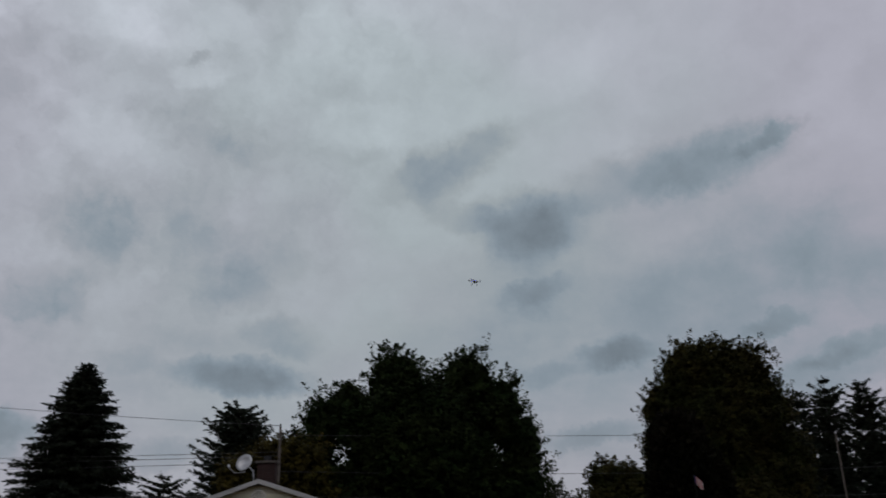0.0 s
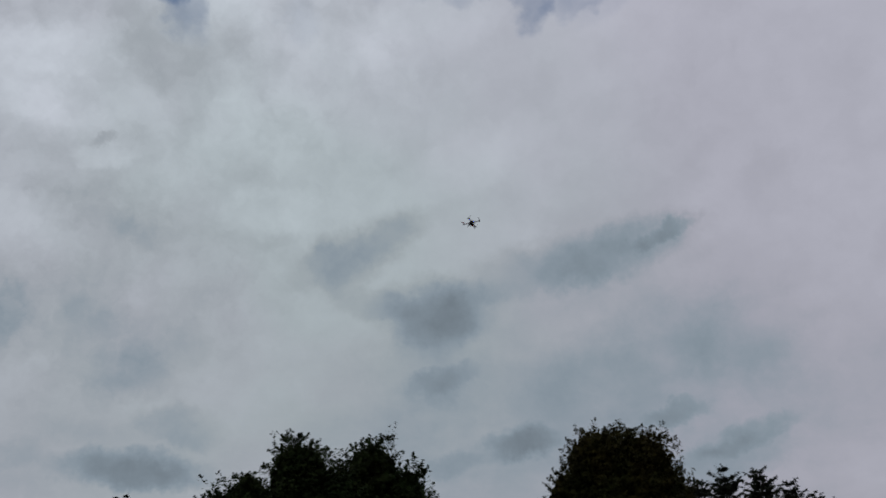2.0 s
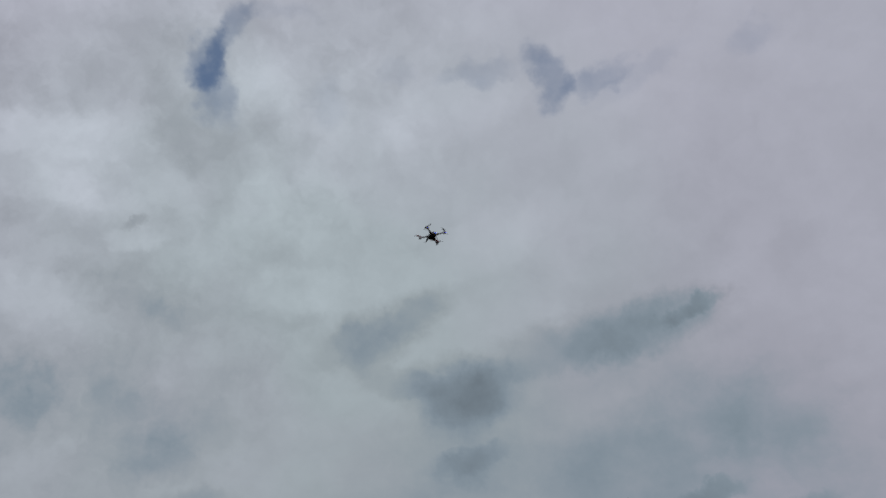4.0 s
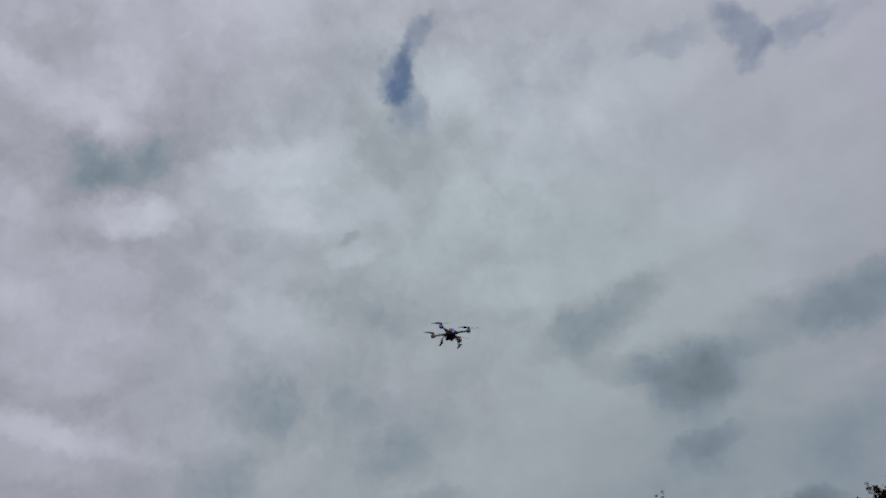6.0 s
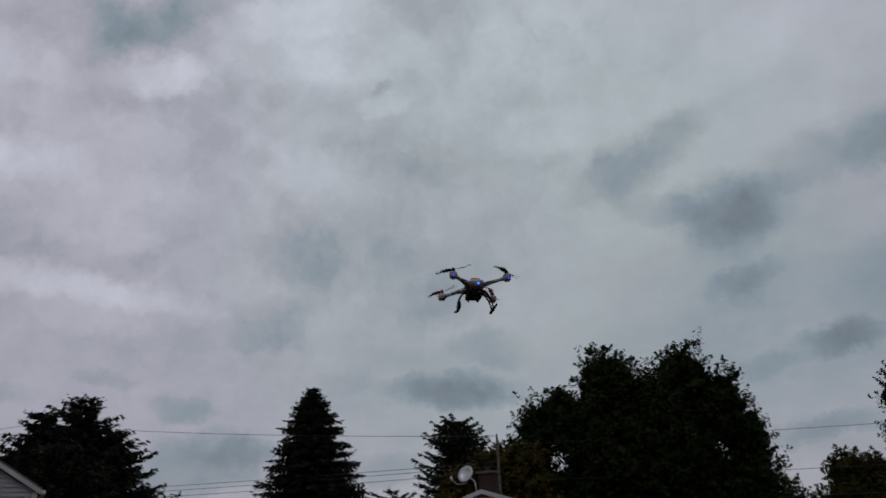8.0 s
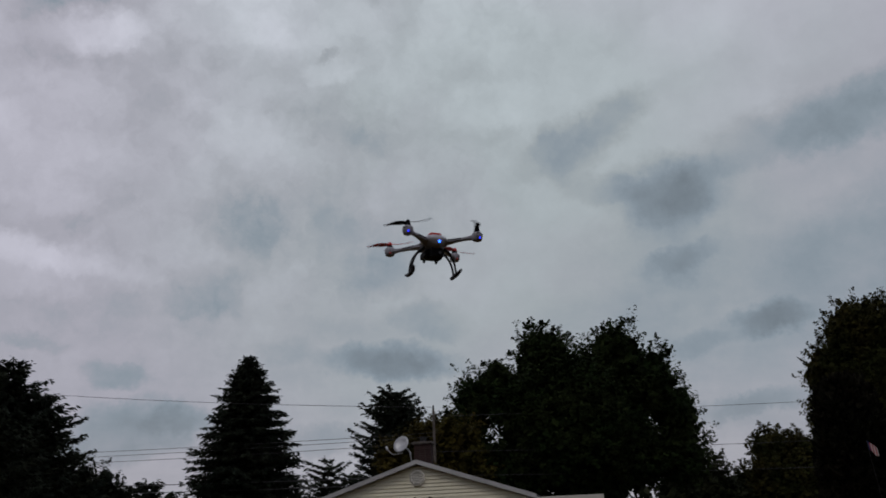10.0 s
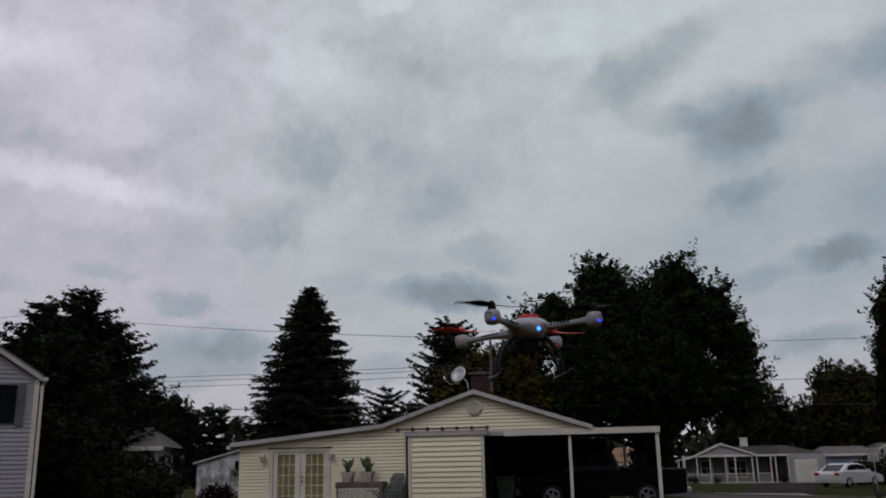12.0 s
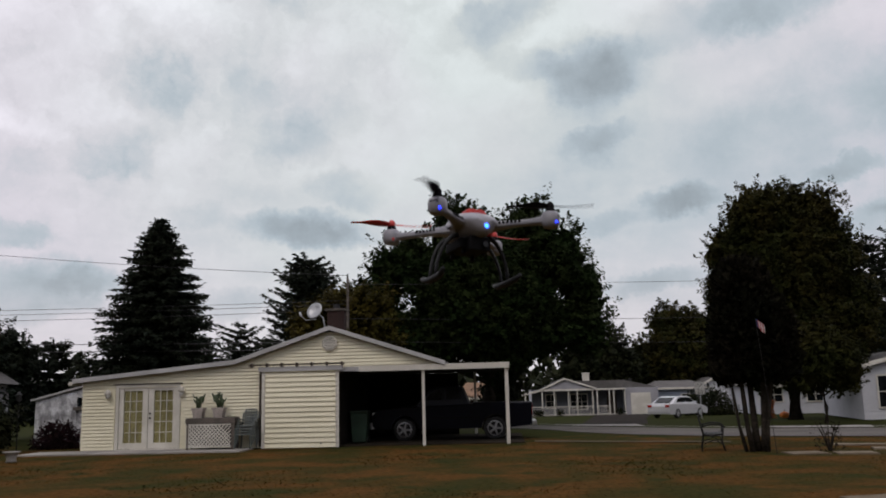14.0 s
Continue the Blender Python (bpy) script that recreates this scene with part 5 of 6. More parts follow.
def make_truck():
    """A pickup in the carport, its front towards -x."""
    t = thing("pickup_truck", "dark navy pickup truck parked in the carport", "truck", pose(0, 30.15, 0))
    xf, xr, fw, rw = -4.48, 0.92, -3.38, -0.33
    low = [(xf, 0.55), (xf + 0.12, 0.45), *arch(fw, 0.42, 0.46), (fw + 0.6, 0.42), (rw - 0.6, 0.42), *arch(rw, 0.42, 0.46), (xr - 0.05, 0.5), (xr, 0.55), (xr, 1.22), (-1.05, 1.24), (-1.08, 1.20), (-2.75, 1.16), (-3.6, 1.13), (-4.3, 1.04), (xf, 0.88)]
    part("body", side_body(bmesh.new(), low, 0.95), NAVY, t)
    cab = [(-3.0, 1.14), (-2.45, 1.74), (-2.3, 1.81), (-1.55, 1.82), (-1.42, 1.76), (-1.2, 1.22)]
    c = part("cab", side_body(bmesh.new(), cab, 0.90, 0.16, 1.2), NAVY, t)
    for s in (-1, 1):
        bm = bmesh.new()
        prism(bm, [(-2.78, 1.24), (-2.36, 1.70), (-2.02, 1.74), (-2.02, 1.24)], s * 0.82, s * 0.872)
        part("side_window", bm, DARK_GLASS, c)
        bm = bmesh.new()
        prism(bm, [(-1.96, 1.24), (-1.96, 1.74), (-1.56, 1.73), (-1.38, 1.26)], s * 0.82, s * 0.872)
        part("side_window", bm, DARK_GLASS, c)
        part("mirror", boxed(-2.78, -2.66, s * 0.94 - 0.06, s * 0.94 + 0.06, 1.22, 1.42, bevel=0.02), BLACK_PLASTIC, t)
        part("door_handle", boxed(-2.12, -1.98, s * 0.965 - 0.012, s * 0.965 + 0.012, 1.03, 1.07), BLACK_PLASTIC, t)
        part("headlight", boxed(xf - 0.015, xf + 0.16, s * 0.66 - 0.2, s * 0.66 + 0.285, 0.80, 0.97, bevel=0.02), LAMP_LENS, t)
        part("taillight", boxed(xr - 0.08, xr + 0.02, s * 0.85 - 0.06, s * 0.85 + 0.105, 0.80, 1.16, bevel=0.02), TAIL_RED, t)
        part("side_moulding", boxed(-2.85, -0.85, s * 0.955 - 0.01, s * 0.955 + 0.01, 0.72, 0.78), BLACK_PLASTIC, t)
    part("windscreen", boxed(-0.40, 0.40, -0.72, 0.72, -0.006, 0.006), DARK_GLASS, c, at=pose(-2.745, 0, 1.45, 0, -47, 0))
    part("front_bumper", boxed(xf - 0.10, xf + 0.06, -0.93, 0.93, 0.42, 0.64, bevel=0.03), CHROME, t)
    part("rear_bumper", boxed(xr - 0.02, xr + 0.14, -0.93, 0.93, 0.46, 0.62, bevel=0.03), CHROME, t)
    part("grille", boxed(xf - 0.02, xf + 0.04, -0.42, 0.42, 0.70, 0.96), BLACK_PLASTIC, t)
    for x in (fw, rw):
        for s in (-1, 1):
            make_wheel(t, x, s * 0.84, 0.385, 0.25, s)


def make_sedan():
    t = thing("sedan", "white four-door sedan parked by the far driveway", "car", pose(11.75, 60.0, lie(60.0) + 0.02, 0, 0, 46))
    low = [(-2.25, 0.45), (-2.18, 0.28), *arch(-1.35, 0.30, 0.36), *arch(1.32, 0.30, 0.36), (2.2, 0.28), (2.28, 0.42), (2.24, 0.62), (1.9, 0.76), (1.05, 0.90), (-1.6, 0.98), (-2.2, 0.98), (-2.28, 0.80)]
    part("body", side_body(bmesh.new(), low, 0.88), CAR_WHITE, t)
    c = part("cabin", side_body(bmesh.new(), [(1.1, 0.88), (0.35, 1.36), (0.0, 1.43), (-0.8, 1.43), (-1.25, 1.33), (-1.9, 0.96)], 0.84, 0.28, 0.92), CAR_WHITE, t)
    for s in (-1, 1):
        for o in ([(0.85, 0.96), (0.32, 1.29), (-0.22, 1.35), (-0.22, 0.96)], [(-0.28, 0.96), (-0.28, 1.35), (-0.85, 1.35), (-1.15, 1.27), (-1.45, 0.98)]):
            bm = bmesh.new()
            prism(bm, o, s * 0.70, s * 0.808)
            part("side_window", bm, DARK_GLASS, c)
        part("taillight", boxed(-2.30, -2.12, s * 0.68 - 0.16, s * 0.68 + 0.17, 0.72, 0.90, bevel=0.02), TAIL_RED, t)
        part("headlight", boxed(2.05, 2.25, s * 0.62 - 0.18, s * 0.62 + 0.2, 0.56, 0.70, bevel=0.02), LAMP_LENS, t)
        part("mirror", boxed(0.62, 0.76, s * 0.94 - 0.08, s * 0.94 + 0.08, 0.92, 1.04, bevel=0.02), CAR_WHITE, t)
    part("rear_window", boxed(-0.36, 0.36, -0.60, 0.60, -0.006, 0.006), DARK_GLASS, c, at=pose(-1.60, 0, 1.165, 0, -30, 0))
    part("windscreen", boxed(-0.40, 0.40, -0.60, 0.60, -0.006, 0.006), DARK_GLASS, c, at=pose(0.74, 0, 1.135, 0, 32.5, 0))
    part("number_plate", boxed(-2.31, -2.285, -0.22, 0.22, 0.62, 0.74), SIGN_WHITE, t)
    for x in (-1.35, 1.32):
        for s in (-1, 1):
            make_wheel(t, x, s * 0.78, 0.32, 0.2, s)


def make_bin():
    b = thing("wheelie_bin", "dark green wheeled rubbish bin in the carport", "bin", pose(-4.78, 28.6, 0))
    bm = bmesh.new()
    prism(bm, [(-0.22, 0.06), (0.22, 0.06), (0.29, 1.0), (-0.29, 1.0)], -0.26, 0.26, bevel=0.02)
    part("tub", bm, GREEN_PLASTIC, b)
    part("lid", boxed(-0.31, 0.31, -0.32, 0.30, 1.0, 1.07, bevel=0.02), GREEN_PLASTIC, b)
    part("handle", tubed((-0.25, 0.33, 0.98), (0.25, 0.33, 0.98), 0.016), GREEN_PLASTIC, b)
    for x in (-0.24, 0.24):
        part("wheel", tubed((x - 0.03, 0.24, 0.1), (x + 0.03, 0.24, 0.1), 0.1, 0.1, 14), RUBBER, b)


make_truck()
make_sedan()
make_bin()


# ---- houses ----
def lap_wall(bm, x0, x1, y, z0, z1, step=0.2, top=None):
    """A sheet of lap siding that faces -y, under an optional roof line top(x)."""
    def reach(z):
        if not top:
            return x0, x1
        ok = [x for x in (x0 + (x1 - x0) * i / 160 for i in range(161)) if top(x) >= z]
        return (ok[0], ok[-1]) if ok else None
    z, last = z0, None
    while z < z1 - 0.01:
        zt = min(z + step, z1)
        lo, hi = reach(z), reach(zt)
        if not lo:
            break
        if not hi:
            hi = ((lo[0] + lo[1]) / 2 - 0.01, (lo[0] + lo[1]) / 2 + 0.01)
        a, b = bm.verts.new((lo[0], y - 0.028, z)), bm.verts.new((lo[1], y - 0.028, z))
        c, d = bm.verts.new((hi[0], y - 0.004, zt)), bm.verts.new((hi[1], y - 0.004, zt))
        bm.faces.new((a, b, d, c))
        if last:
            bm.faces.new((last[0], last[1], b, a))
        last, z = (c, d), zt
    return bm


def make_window(parent, x, y, z, w, h, shutters=False, grid=(2, 2), trim=TRIM, wide=0.07):
    win = part("window", ring(lambda b: box(b, x - w / 2 - wide, x - w / 2, y - 0.06, y + 0.02, z - wide, z + h + wide), lambda b: box(b, x + w / 2, x + w / 2 + wide, y - 0.06, y + 0.02, z - wide, z + h + wide),
               lambda b: box(b, x - w / 2, x + w / 2, y - 0.06, y + 0.02, z + h, z + h + wide), lambda b: box(b, x - w / 2, x + w / 2, y - wide, y + 0.02, z - wide, z)), trim, parent)
    part("pane", boxed(x - w / 2, x + w / 2, y - 0.024, y - 0.018, z, z + h), DARK_GLASS, win)
    for i in range(1, grid[0]):
        part("muntin", boxed(x - w / 2 + w * i / grid[0] - 0.015, x - w / 2 + w * i / grid[0] + 0.015, y - 0.045, y - 0.026, z, z + h), TRIM, win)
    for i in range(1, grid[1]):
        part("muntin", boxed(x - w / 2, x + w / 2, y - 0.046, y - 0.027, z + h * i / grid[1] - 0.02, z + h * i / grid[1] + 0.02), TRIM, win)
    if shutters:
        for s in (-1, 1):
            xx = x + s * (w / 2 + 0.03 + 0.095)
            sh = part("shutter", ring(lambda b: box(b, xx - 0.085, xx + 0.085, y - 0.05, y - 0.02, z - 0.06, z + h + 0.06, 0.005)), SHUTTER, win, "dark grey louvred shutter")
    return win


def make_grey_house():
    """The neighbour's two-level house: its gable end looks into the yard."""
    h = thing("grey_house", "pale grey lap-sided house with a gable end and shuttered window", "house", pose(-15.71, 19.66, 0.28, 0, 0, 41))
    top = lambda x: 3.78 + (x + 0.25 if x > -4.6 else -9.2 - x - 0.25 + 0.5) * -0.655 if x > -4.6 else 3.78 + (x + 9.45) * 0.655
    bm = lap_wall(bmesh.new(), -9.2, -0.02, 0.0, -0.4, 7.2, 0.115, top)
    part("wall_gable", bm, GREY_SIDING, h)
    part("wall_core", prism(bmesh.new(), [(-9.2, -0.4), (0, -0.4), (0, 3.6), (-4.6, 6.5), (-9.2, 3.6)], 0.01, 11.0), GREY_SIDING, h)
    for a, b in (((0.12, 3.60), (-4.6, 6.70)), ((-9.32, 3.60), (-4.6, 6.70))):
        bm = prism(bmesh.new(), [a, b, (b[0], b[1] + 0.12), (a[0], a[1] + 0.12)], -0.12, 11.3)
        part("roof", bm, SHINGLE, h)
        bm = prism(bmesh.new(), [(a[0], a[1] - 0.07), (b[0], b[1] - 0.07), (b[0], b[1] + 0.06), (a[0], a[1] + 0.06)], -0.15, -0.124)
        part("rake_board", bm, FASCIA, h)
    part("corner_trim", boxed(-0.09, 0.03, -0.035, 0.09, -0.4, 3.62), TRIM, h)
    part("gutter", boxed(0.12, 0.22, -0.1, 11.2, 3.56, 3.66, bevel=0.02), TRIM, h)
    part("downpipe", tubed((0.10, -0.05, 0.1), (0.10, -0.05, 3.45), 0.04), TRIM, h)
    make_window(h, -0.70, -0.02, 2.46, 0.42, 0.98, True, (1, 1), SHUTTER, 0.03)
    make_window(h, -7.2, -0.02, 2.46, 0.42, 0.98, True, (1, 1), SHUTTER, 0.03)


def make_porch_house():
    """The low house across the street, with a railed porch and a garage."""
    y0, g = 80.0, lie(80)
    h = thing("porch_house", "low white and grey house with railed porch and attached garage", "house", pose(0, y0, g))
    part("wall_front", lap_wall(bmesh.new(), 2.6, 11.1, 2.2, 0.0, 2.4, 0.2), PORCH_SHADED, h, "porch wall, darkened for the shadow under the porch roof")
    part("wall_core", boxed(2.6, 14.0, 2.22, 10.5, 0, 2.4), WHITE_SIDING, h)
    part("wall_garage", lap_wall(bmesh.new(), 11.1, 14.05, 0.3, 0.0, 2.42, 0.2), GREY_SIDING, h)
    part("garage_core", boxed(11.12, 14.03, 0.31, 2.2, 0, 2.42), WHITE_SIDING, h)
    door = part("garage_door", boxed(11.55, 13.35, 0.24, 0.30, 0.03, 1.95), TRIM, h, "white panelled garage door")
    for r in range(4):
        for c in range(4):
            part("door_panel", boxed(11.62 + c * 0.43, 11.98 + c * 0.43, 0.222, 0.245, 0.10 + r * 0.47, 0.50 + r * 0.47, bevel=0.008), TRIM, door)
    # roofs: a long main slope, a cross gable over the porch, the porch's shed roof
    bm = prism(bmesh.new(), [(4.9, 3.15), (11.2, 3.15), (14.3, 2.42), (14.3, 2.36), (4.9, 2.36)], 1.8, 10.9)
    part("roof", bm, SHINGLE, h)
    bm = prism(bmesh.new(), [(3.4, 2.42), (5.6, 3.42), (8.4, 2.46), (8.4, 2.36), (5.6, 3.30), (3.4, 2.32)], -0.1, 6.0)
    part("gable_roof", bm, SHINGLE, h)
    part("gable_trim", prism(bmesh.new(), [(3.35, 2.30), (5.6, 3.28), (8.45, 2.33), (8.45, 2.47), (5.6, 3.43), (3.35, 2.43)], -0.16, -0.105), TRIM, h)
    part("gable_wall", lap_wall(bmesh.new(), 3.7, 8.1, 0.05, 2.30, 3.3, 0.2, lambda x: 2.3 + (x - 3.6) * 0.46 if x < 5.6 else 3.26 - (x - 5.6) * 0.35), GREY_SIDING, h)
    part("porch_roof", prism(bmesh.new(), [(1.7, 2.02), (3.4, 2.42), (11.1, 2.42), (11.1, 2.32), (3.4, 2.32), (1.7, 1.92)], 0.0, 2.2), FASCIA, h)
    part("porch_fascia", prism(bmesh.new(), [(1.65, 1.88), (3.4, 2.26), (11.12, 2.26), (11.12, 2.40), (3.4, 2.44), (1.65, 2.04)], -0.06, -0.004), TRIM, h)
    ch = part("chimney", boxed(7.55, 8.15, 3.0, 3.6, 2.5, 3.85, bevel=0.02), TRIM, h, "white painted chimney")
    part("cap", boxed(7.50, 8.20, 2.95, 3.65, 3.85, 3.92), TRIM, ch)
    part("roof_vent", tubed((12.0, 3.2, 2.8), (12.0, 3.2, 3.3), 0.12, 0.14, 10), BLACK_IRON, h)
    for x in (1.95, 3.5, 4.6, 5.9, 6.7, 8.1, 8.5, 9.6, 10.0, 11.0):
        part("porch_post", boxed(x - 0.05, x + 0.05, 0.02, 0.12, 0, 2.3 if x > 3 else 2.0), TRIM, h)
    for a, b in ((2.0, 3.45), (3.55, 5.85), (5.95, 8.05), (8.55, 9.55)):
        rail = part("railing", ring(lambda m: box(m, a, b, 0.04, 0.10, 0.80, 0.86), lambda m: box(m, a, b, 0.04, 0.10, 0.10, 0.15)), TRIM, h)
        for k in range(int((b - a) / 0.16)):
            part("baluster", boxed(a + 0.08 + k * 0.16, a + 0.11 + k * 0.16, 0.055, 0.085, 0.15, 0.80), TRIM, rail)
    part("porch_floor", boxed(1.8, 11.1, 0.0, 2.2, 0.0, 0.08), CONCRETE, h)
    make_window(h, 4.4, 2.18, 0.7, 0.9, 1.2)
    make_window(h, 7.0, 2.18, 0.55, 1.5, 1.35, False, (3, 2))
    part("front_door", boxed(9.6, 10.5, 2.10, 2.17, 0.08, 2.1, bevel=0.01), DARK_METAL, h)
    for x, s in ((2.9, 5), (3.3, 6), (5.1, 7), (10.5, 8)):
        rng = np.random.default_rng(s)
        v, f = leaf_quads(rng.normal(size=(160, 3)) * 0.16 + np.array([x, -0.4, 0.32]), unit(rng.normal(size=(160, 3))), unit(rng.normal(size=(160, 3))), np.full(160, 0.16), np.full(160, 0.1))
        b = mesh_of("porch_shrub", v, f, LEAF_DARK, at=pose(0, y0, g))
        tagged(b, "small round dark shrub before the porch", "shrub", "shrubs before the porch")


def make_plain_house(name, label, m, w, d, wall, peak, siding, roofing, windows, apex=0.5, gable=True):
    h = thing(name, label, "house", m)
    top = lambda x: wall + (peak - wall) * (x / (w * apex) if x < w * apex else (w - x) / (w * (1 - apex)))
    part("wall_front", lap_wall(bmesh.new(), 0, w, 0, 0, peak if gable else wall, 0.2, top if gable else None), siding, h)
    if gable:
        part("wall_core", prism(bmesh.new(), [(0, 0), (w, 0), (w, wall), (w * apex, peak - 0.02), (0, wall)], 0.01, d), siding, h)
        for a, b in (((-0.3, wall - 0.1), (w * apex, peak + 0.08)), ((w + 0.3, wall - 0.1), (w * apex, peak + 0.08))):
            part("roof", prism(bmesh.new(), [a, b, (b[0], b[1] + 0.12), (a[0], a[1] + 0.12)], -0.3, d + 0.3), roofing, h)
            part("rake_board", prism(bmesh.new(), [(a[0], a[1] - 0.08), (b[0], b[1] - 0.08), (b[0], b[1] + 0.13), (a[0], a[1] + 0.13)], -0.34, -0.304), TRIM, h)
    else:
        part("wall_core", boxed(0, w, 0.01, d, 0, wall), siding, h)
        bm = bmesh.new()
        v = [bm.verts.new(p) for p in ((-0.4, -0.4, wall), (w + 0.4, -0.4, wall), (w + 0.4, d + 0.4, wall), (-0.4, d + 0.4, wall), (0.5, d / 2, peak), (w - 0.5, d / 2, peak))]
        for q in ((0, 1, 5, 4), (2, 3, 4, 5), (1, 2, 5), (3, 0, 4), (3, 2, 1, 0)):
            bm.faces.new([v[i] for i in q])
        part("roof", bm, roofing, h)
        part("fascia", boxed(-0.42, w + 0.42, -0.44, -0.402, wall - 0.14, wall + 0.03), TRIM, h)
    for x, z, ww, hh in windows:
        make_window(h, x, -0.02, z, ww, hh)
    return h


make_grey_house()
make_porch_house()
make_plain_house("blue_house", "low blue-grey house with one small window", pose(14.3, 82, lie(82)), 4.4, 8, 2.3, 3.0, BLUE_SIDING, SHINGLE, ((2.6, 1.1, 0.8, 0.6),), gable=False)
make_plain_house("white_house", "white sided house with a small gable, seen past the cedar", pose(19.7, 90, lie(90)), 3.4, 7, 2.2, 3.1, WHITE_SIDING, SHINGLE, ((1.6, 0.9, 0.9, 1.0),))
make_plain_house("white_house", "long white sided bungalow seen behind the cedar stems", pose(18.8, 66, lie(66)), 6.0, 8, 2.1, 2.9, WHITE_SIDING, SHINGLE, ((1.2, 0.9, 1.2, 1.0), (4.2, 0.9, 1.2, 1.0)), gable=False)
make_plain_house("white_house", "white house with a dark porch opening beside the road", pose(17.6, 44.0, lie(44), 0, 0, -8), 9.0, 9, 2.6, 3.3, WHITE_SIDING, SHINGLE, ((1.5, 0.6, 1.5, 1.5), (5.5, 0.9, 1.2, 1.1)), apex=0.35)
make_plain_house("brown_roofed_house", "house with a wide tan shingle roof", pose(34.0, 46.0, lie(46), 0, 0, -20), 10.0, 8, 2.5, 4.4, WHITE_SIDING, TAN_SHINGLE, ((2.0, 0.9, 1.2, 1.0),), gable=False)
make_plain_house("brick_house", "distant house with a tan roof beyond the carport", pose(-3.5, 66, lie(66)), 2.7, 8, 1.7, 2.9, BRICK, TAN_SHINGLE, ((1.6, 0.6, 0.7, 0.8),), gable=False)
make_plain_house("grey_roofed_house", "small grey-roofed pale house half hidden by dark shrubs", pose(-22.6, 30.2, 0, 0, 0, 20), 3.4, 4.0, 2.35, 3.2, GREY_SIDING, SHINGLE, ((2.4, 0.9, 0.8, 0.9),), gable=False)


def make_white_shed():
    h = thing("garden_shed", "weathered white board shed beside the garage", "shed", pose(-17.30, 31, 0))
    w = 2.6
    n = 13
    part("core", boxed(0.02, w, 0.03, 2.4, 0, 1.66), WEATHERED, h)
    for i in range(n):
        x = i * w / n
        z = 1.70 + 0.24 * (x + w / n / 2)
        part("board", boxed(x + 0.006, x + w / n - 0.006, 0.0, 0.03, 0.05, z - 0.08), WEATHERED, h)
    part("roof", prism(bmesh.new(), [(-0.12, 1.64), (w + 0.1, 2.32), (w + 0.1, 2.38), (-0.12, 1.71)], -0.12, 2.6), FASCIA, h)
    part("window", boxed(1.62, 1.86, -0.03, 0.0, 1.42, 1.74), DARK_GLASS, h)
    part("window_box", boxed(1.52, 1.96, -0.16, -0.03, 1.28, 1.40), OLD_WOOD, h)


make_white_shed()


# ---- small things in the yard and street ----
def make_bench():
    b = thing("garden_bench", "black cast iron garden bench with slats", "bench", pose(5.22, 22.6, 0, 0, 0, -12))
    for y in (-0.55, 0.55):
        bm = bmesh.new()
        pipe(bm, [(-0.26, y, 0.0), (-0.20, y, 0.40), (-0.30, y, 0.86)], 0.024, 6)
        pipe(bm, [(0.30, y, 0.0), (0.24, y, 0.22), (0.26, y, 0.42), (0.28, y, 0.60)], 0.022, 6)
        pipe(bm, [(-0.22, y, 0.40), (0.0, y, 0.37), (0.26, y, 0.42)], 0.022, 6)
        pipe(bm, [(-0.24, y, 0.60), (0.0, y, 0.66), (0.22, y, 0.64), (0.32, y, 0.58)], 0.020, 6)
        pipe(bm, [(-0.20, y, 0.18), (0.05, y, 0.28), (0.25, y, 0.18)], 0.014, 6)
        part("bench_end", bm, BLACK_IRON, b, smooth=True)
    for i in range(6):
        x = -0.16 + i * 0.078
        part("seat_slat", boxed(x - 0.03, x + 0.03, -0.58, 0.58, 0.40, 0.425, bevel=0.005), BLACK_IRON, b)
    for i in range(5):
        z = 0.50 + i * 0.082
        x = -0.215 - (z - 0.4) * 0.20
        part("back_slat", boxed(x - 0.012, x + 0.012, -0.58, 0.58, z - 0.03, z + 0.03, bevel=0.005), BLACK_IRON, b)


def words(parent, text, size, m, material):
    cu = bpy.data.curves.new("lettering", "FONT")
    cu.body, cu.size, cu.align_x, cu.extrude = text, size, "CENTER", 0.002
    tmp = new("lettering_source", cu)
    me = bpy.data.meshes.new_from_object(tmp)
    bpy.data.objects.remove(tmp)
    me.materials.append(material)
    ob = new("lettering", me)
    ob.parent, ob.matrix_basis = parent, m
    return ob


def make_sign():
    s = thing("road_sign", "white speed limit road sign on a steel post", "road sign", pose(12.2, 55, lie(55) + 0.19, 0, 0, -10))
    part("post", boxed(-0.03, 0.03, 0.0, 0.04, -0.35, 2.0), GALV, s)
    plate = part("plate", boxed(-0.31, 0.31, -0.012, 0.0, 1.30, 2.07, bevel=0.004), SIGN_WHITE, s)
    part("border", ring(lambda b: box(b, -0.29, 0.29, -0.016, -0.012, 2.03, 2.045), lambda b: box(b, -0.29, 0.29, -0.016, -0.012, 1.325, 1.34), lambda b: box(b, -0.29, -0.275, -0.016, -0.012, 1.34, 2.03), lambda b: box(b, 0.275, 0.29, -0.016, -0.012, 1.34, 2.03)), SIGN_BLACK, plate)
    up = lambda z: pose(0, -0.018, z, 90, 0, 0)
    words(plate, "SPEED", 0.15, up(1.87), SIGN_BLACK)
    words(plate, "LIMIT", 0.15, up(1.73), SIGN_BLACK)
    words(plate, "25", 0.40, up(1.38), SIGN_BLACK)


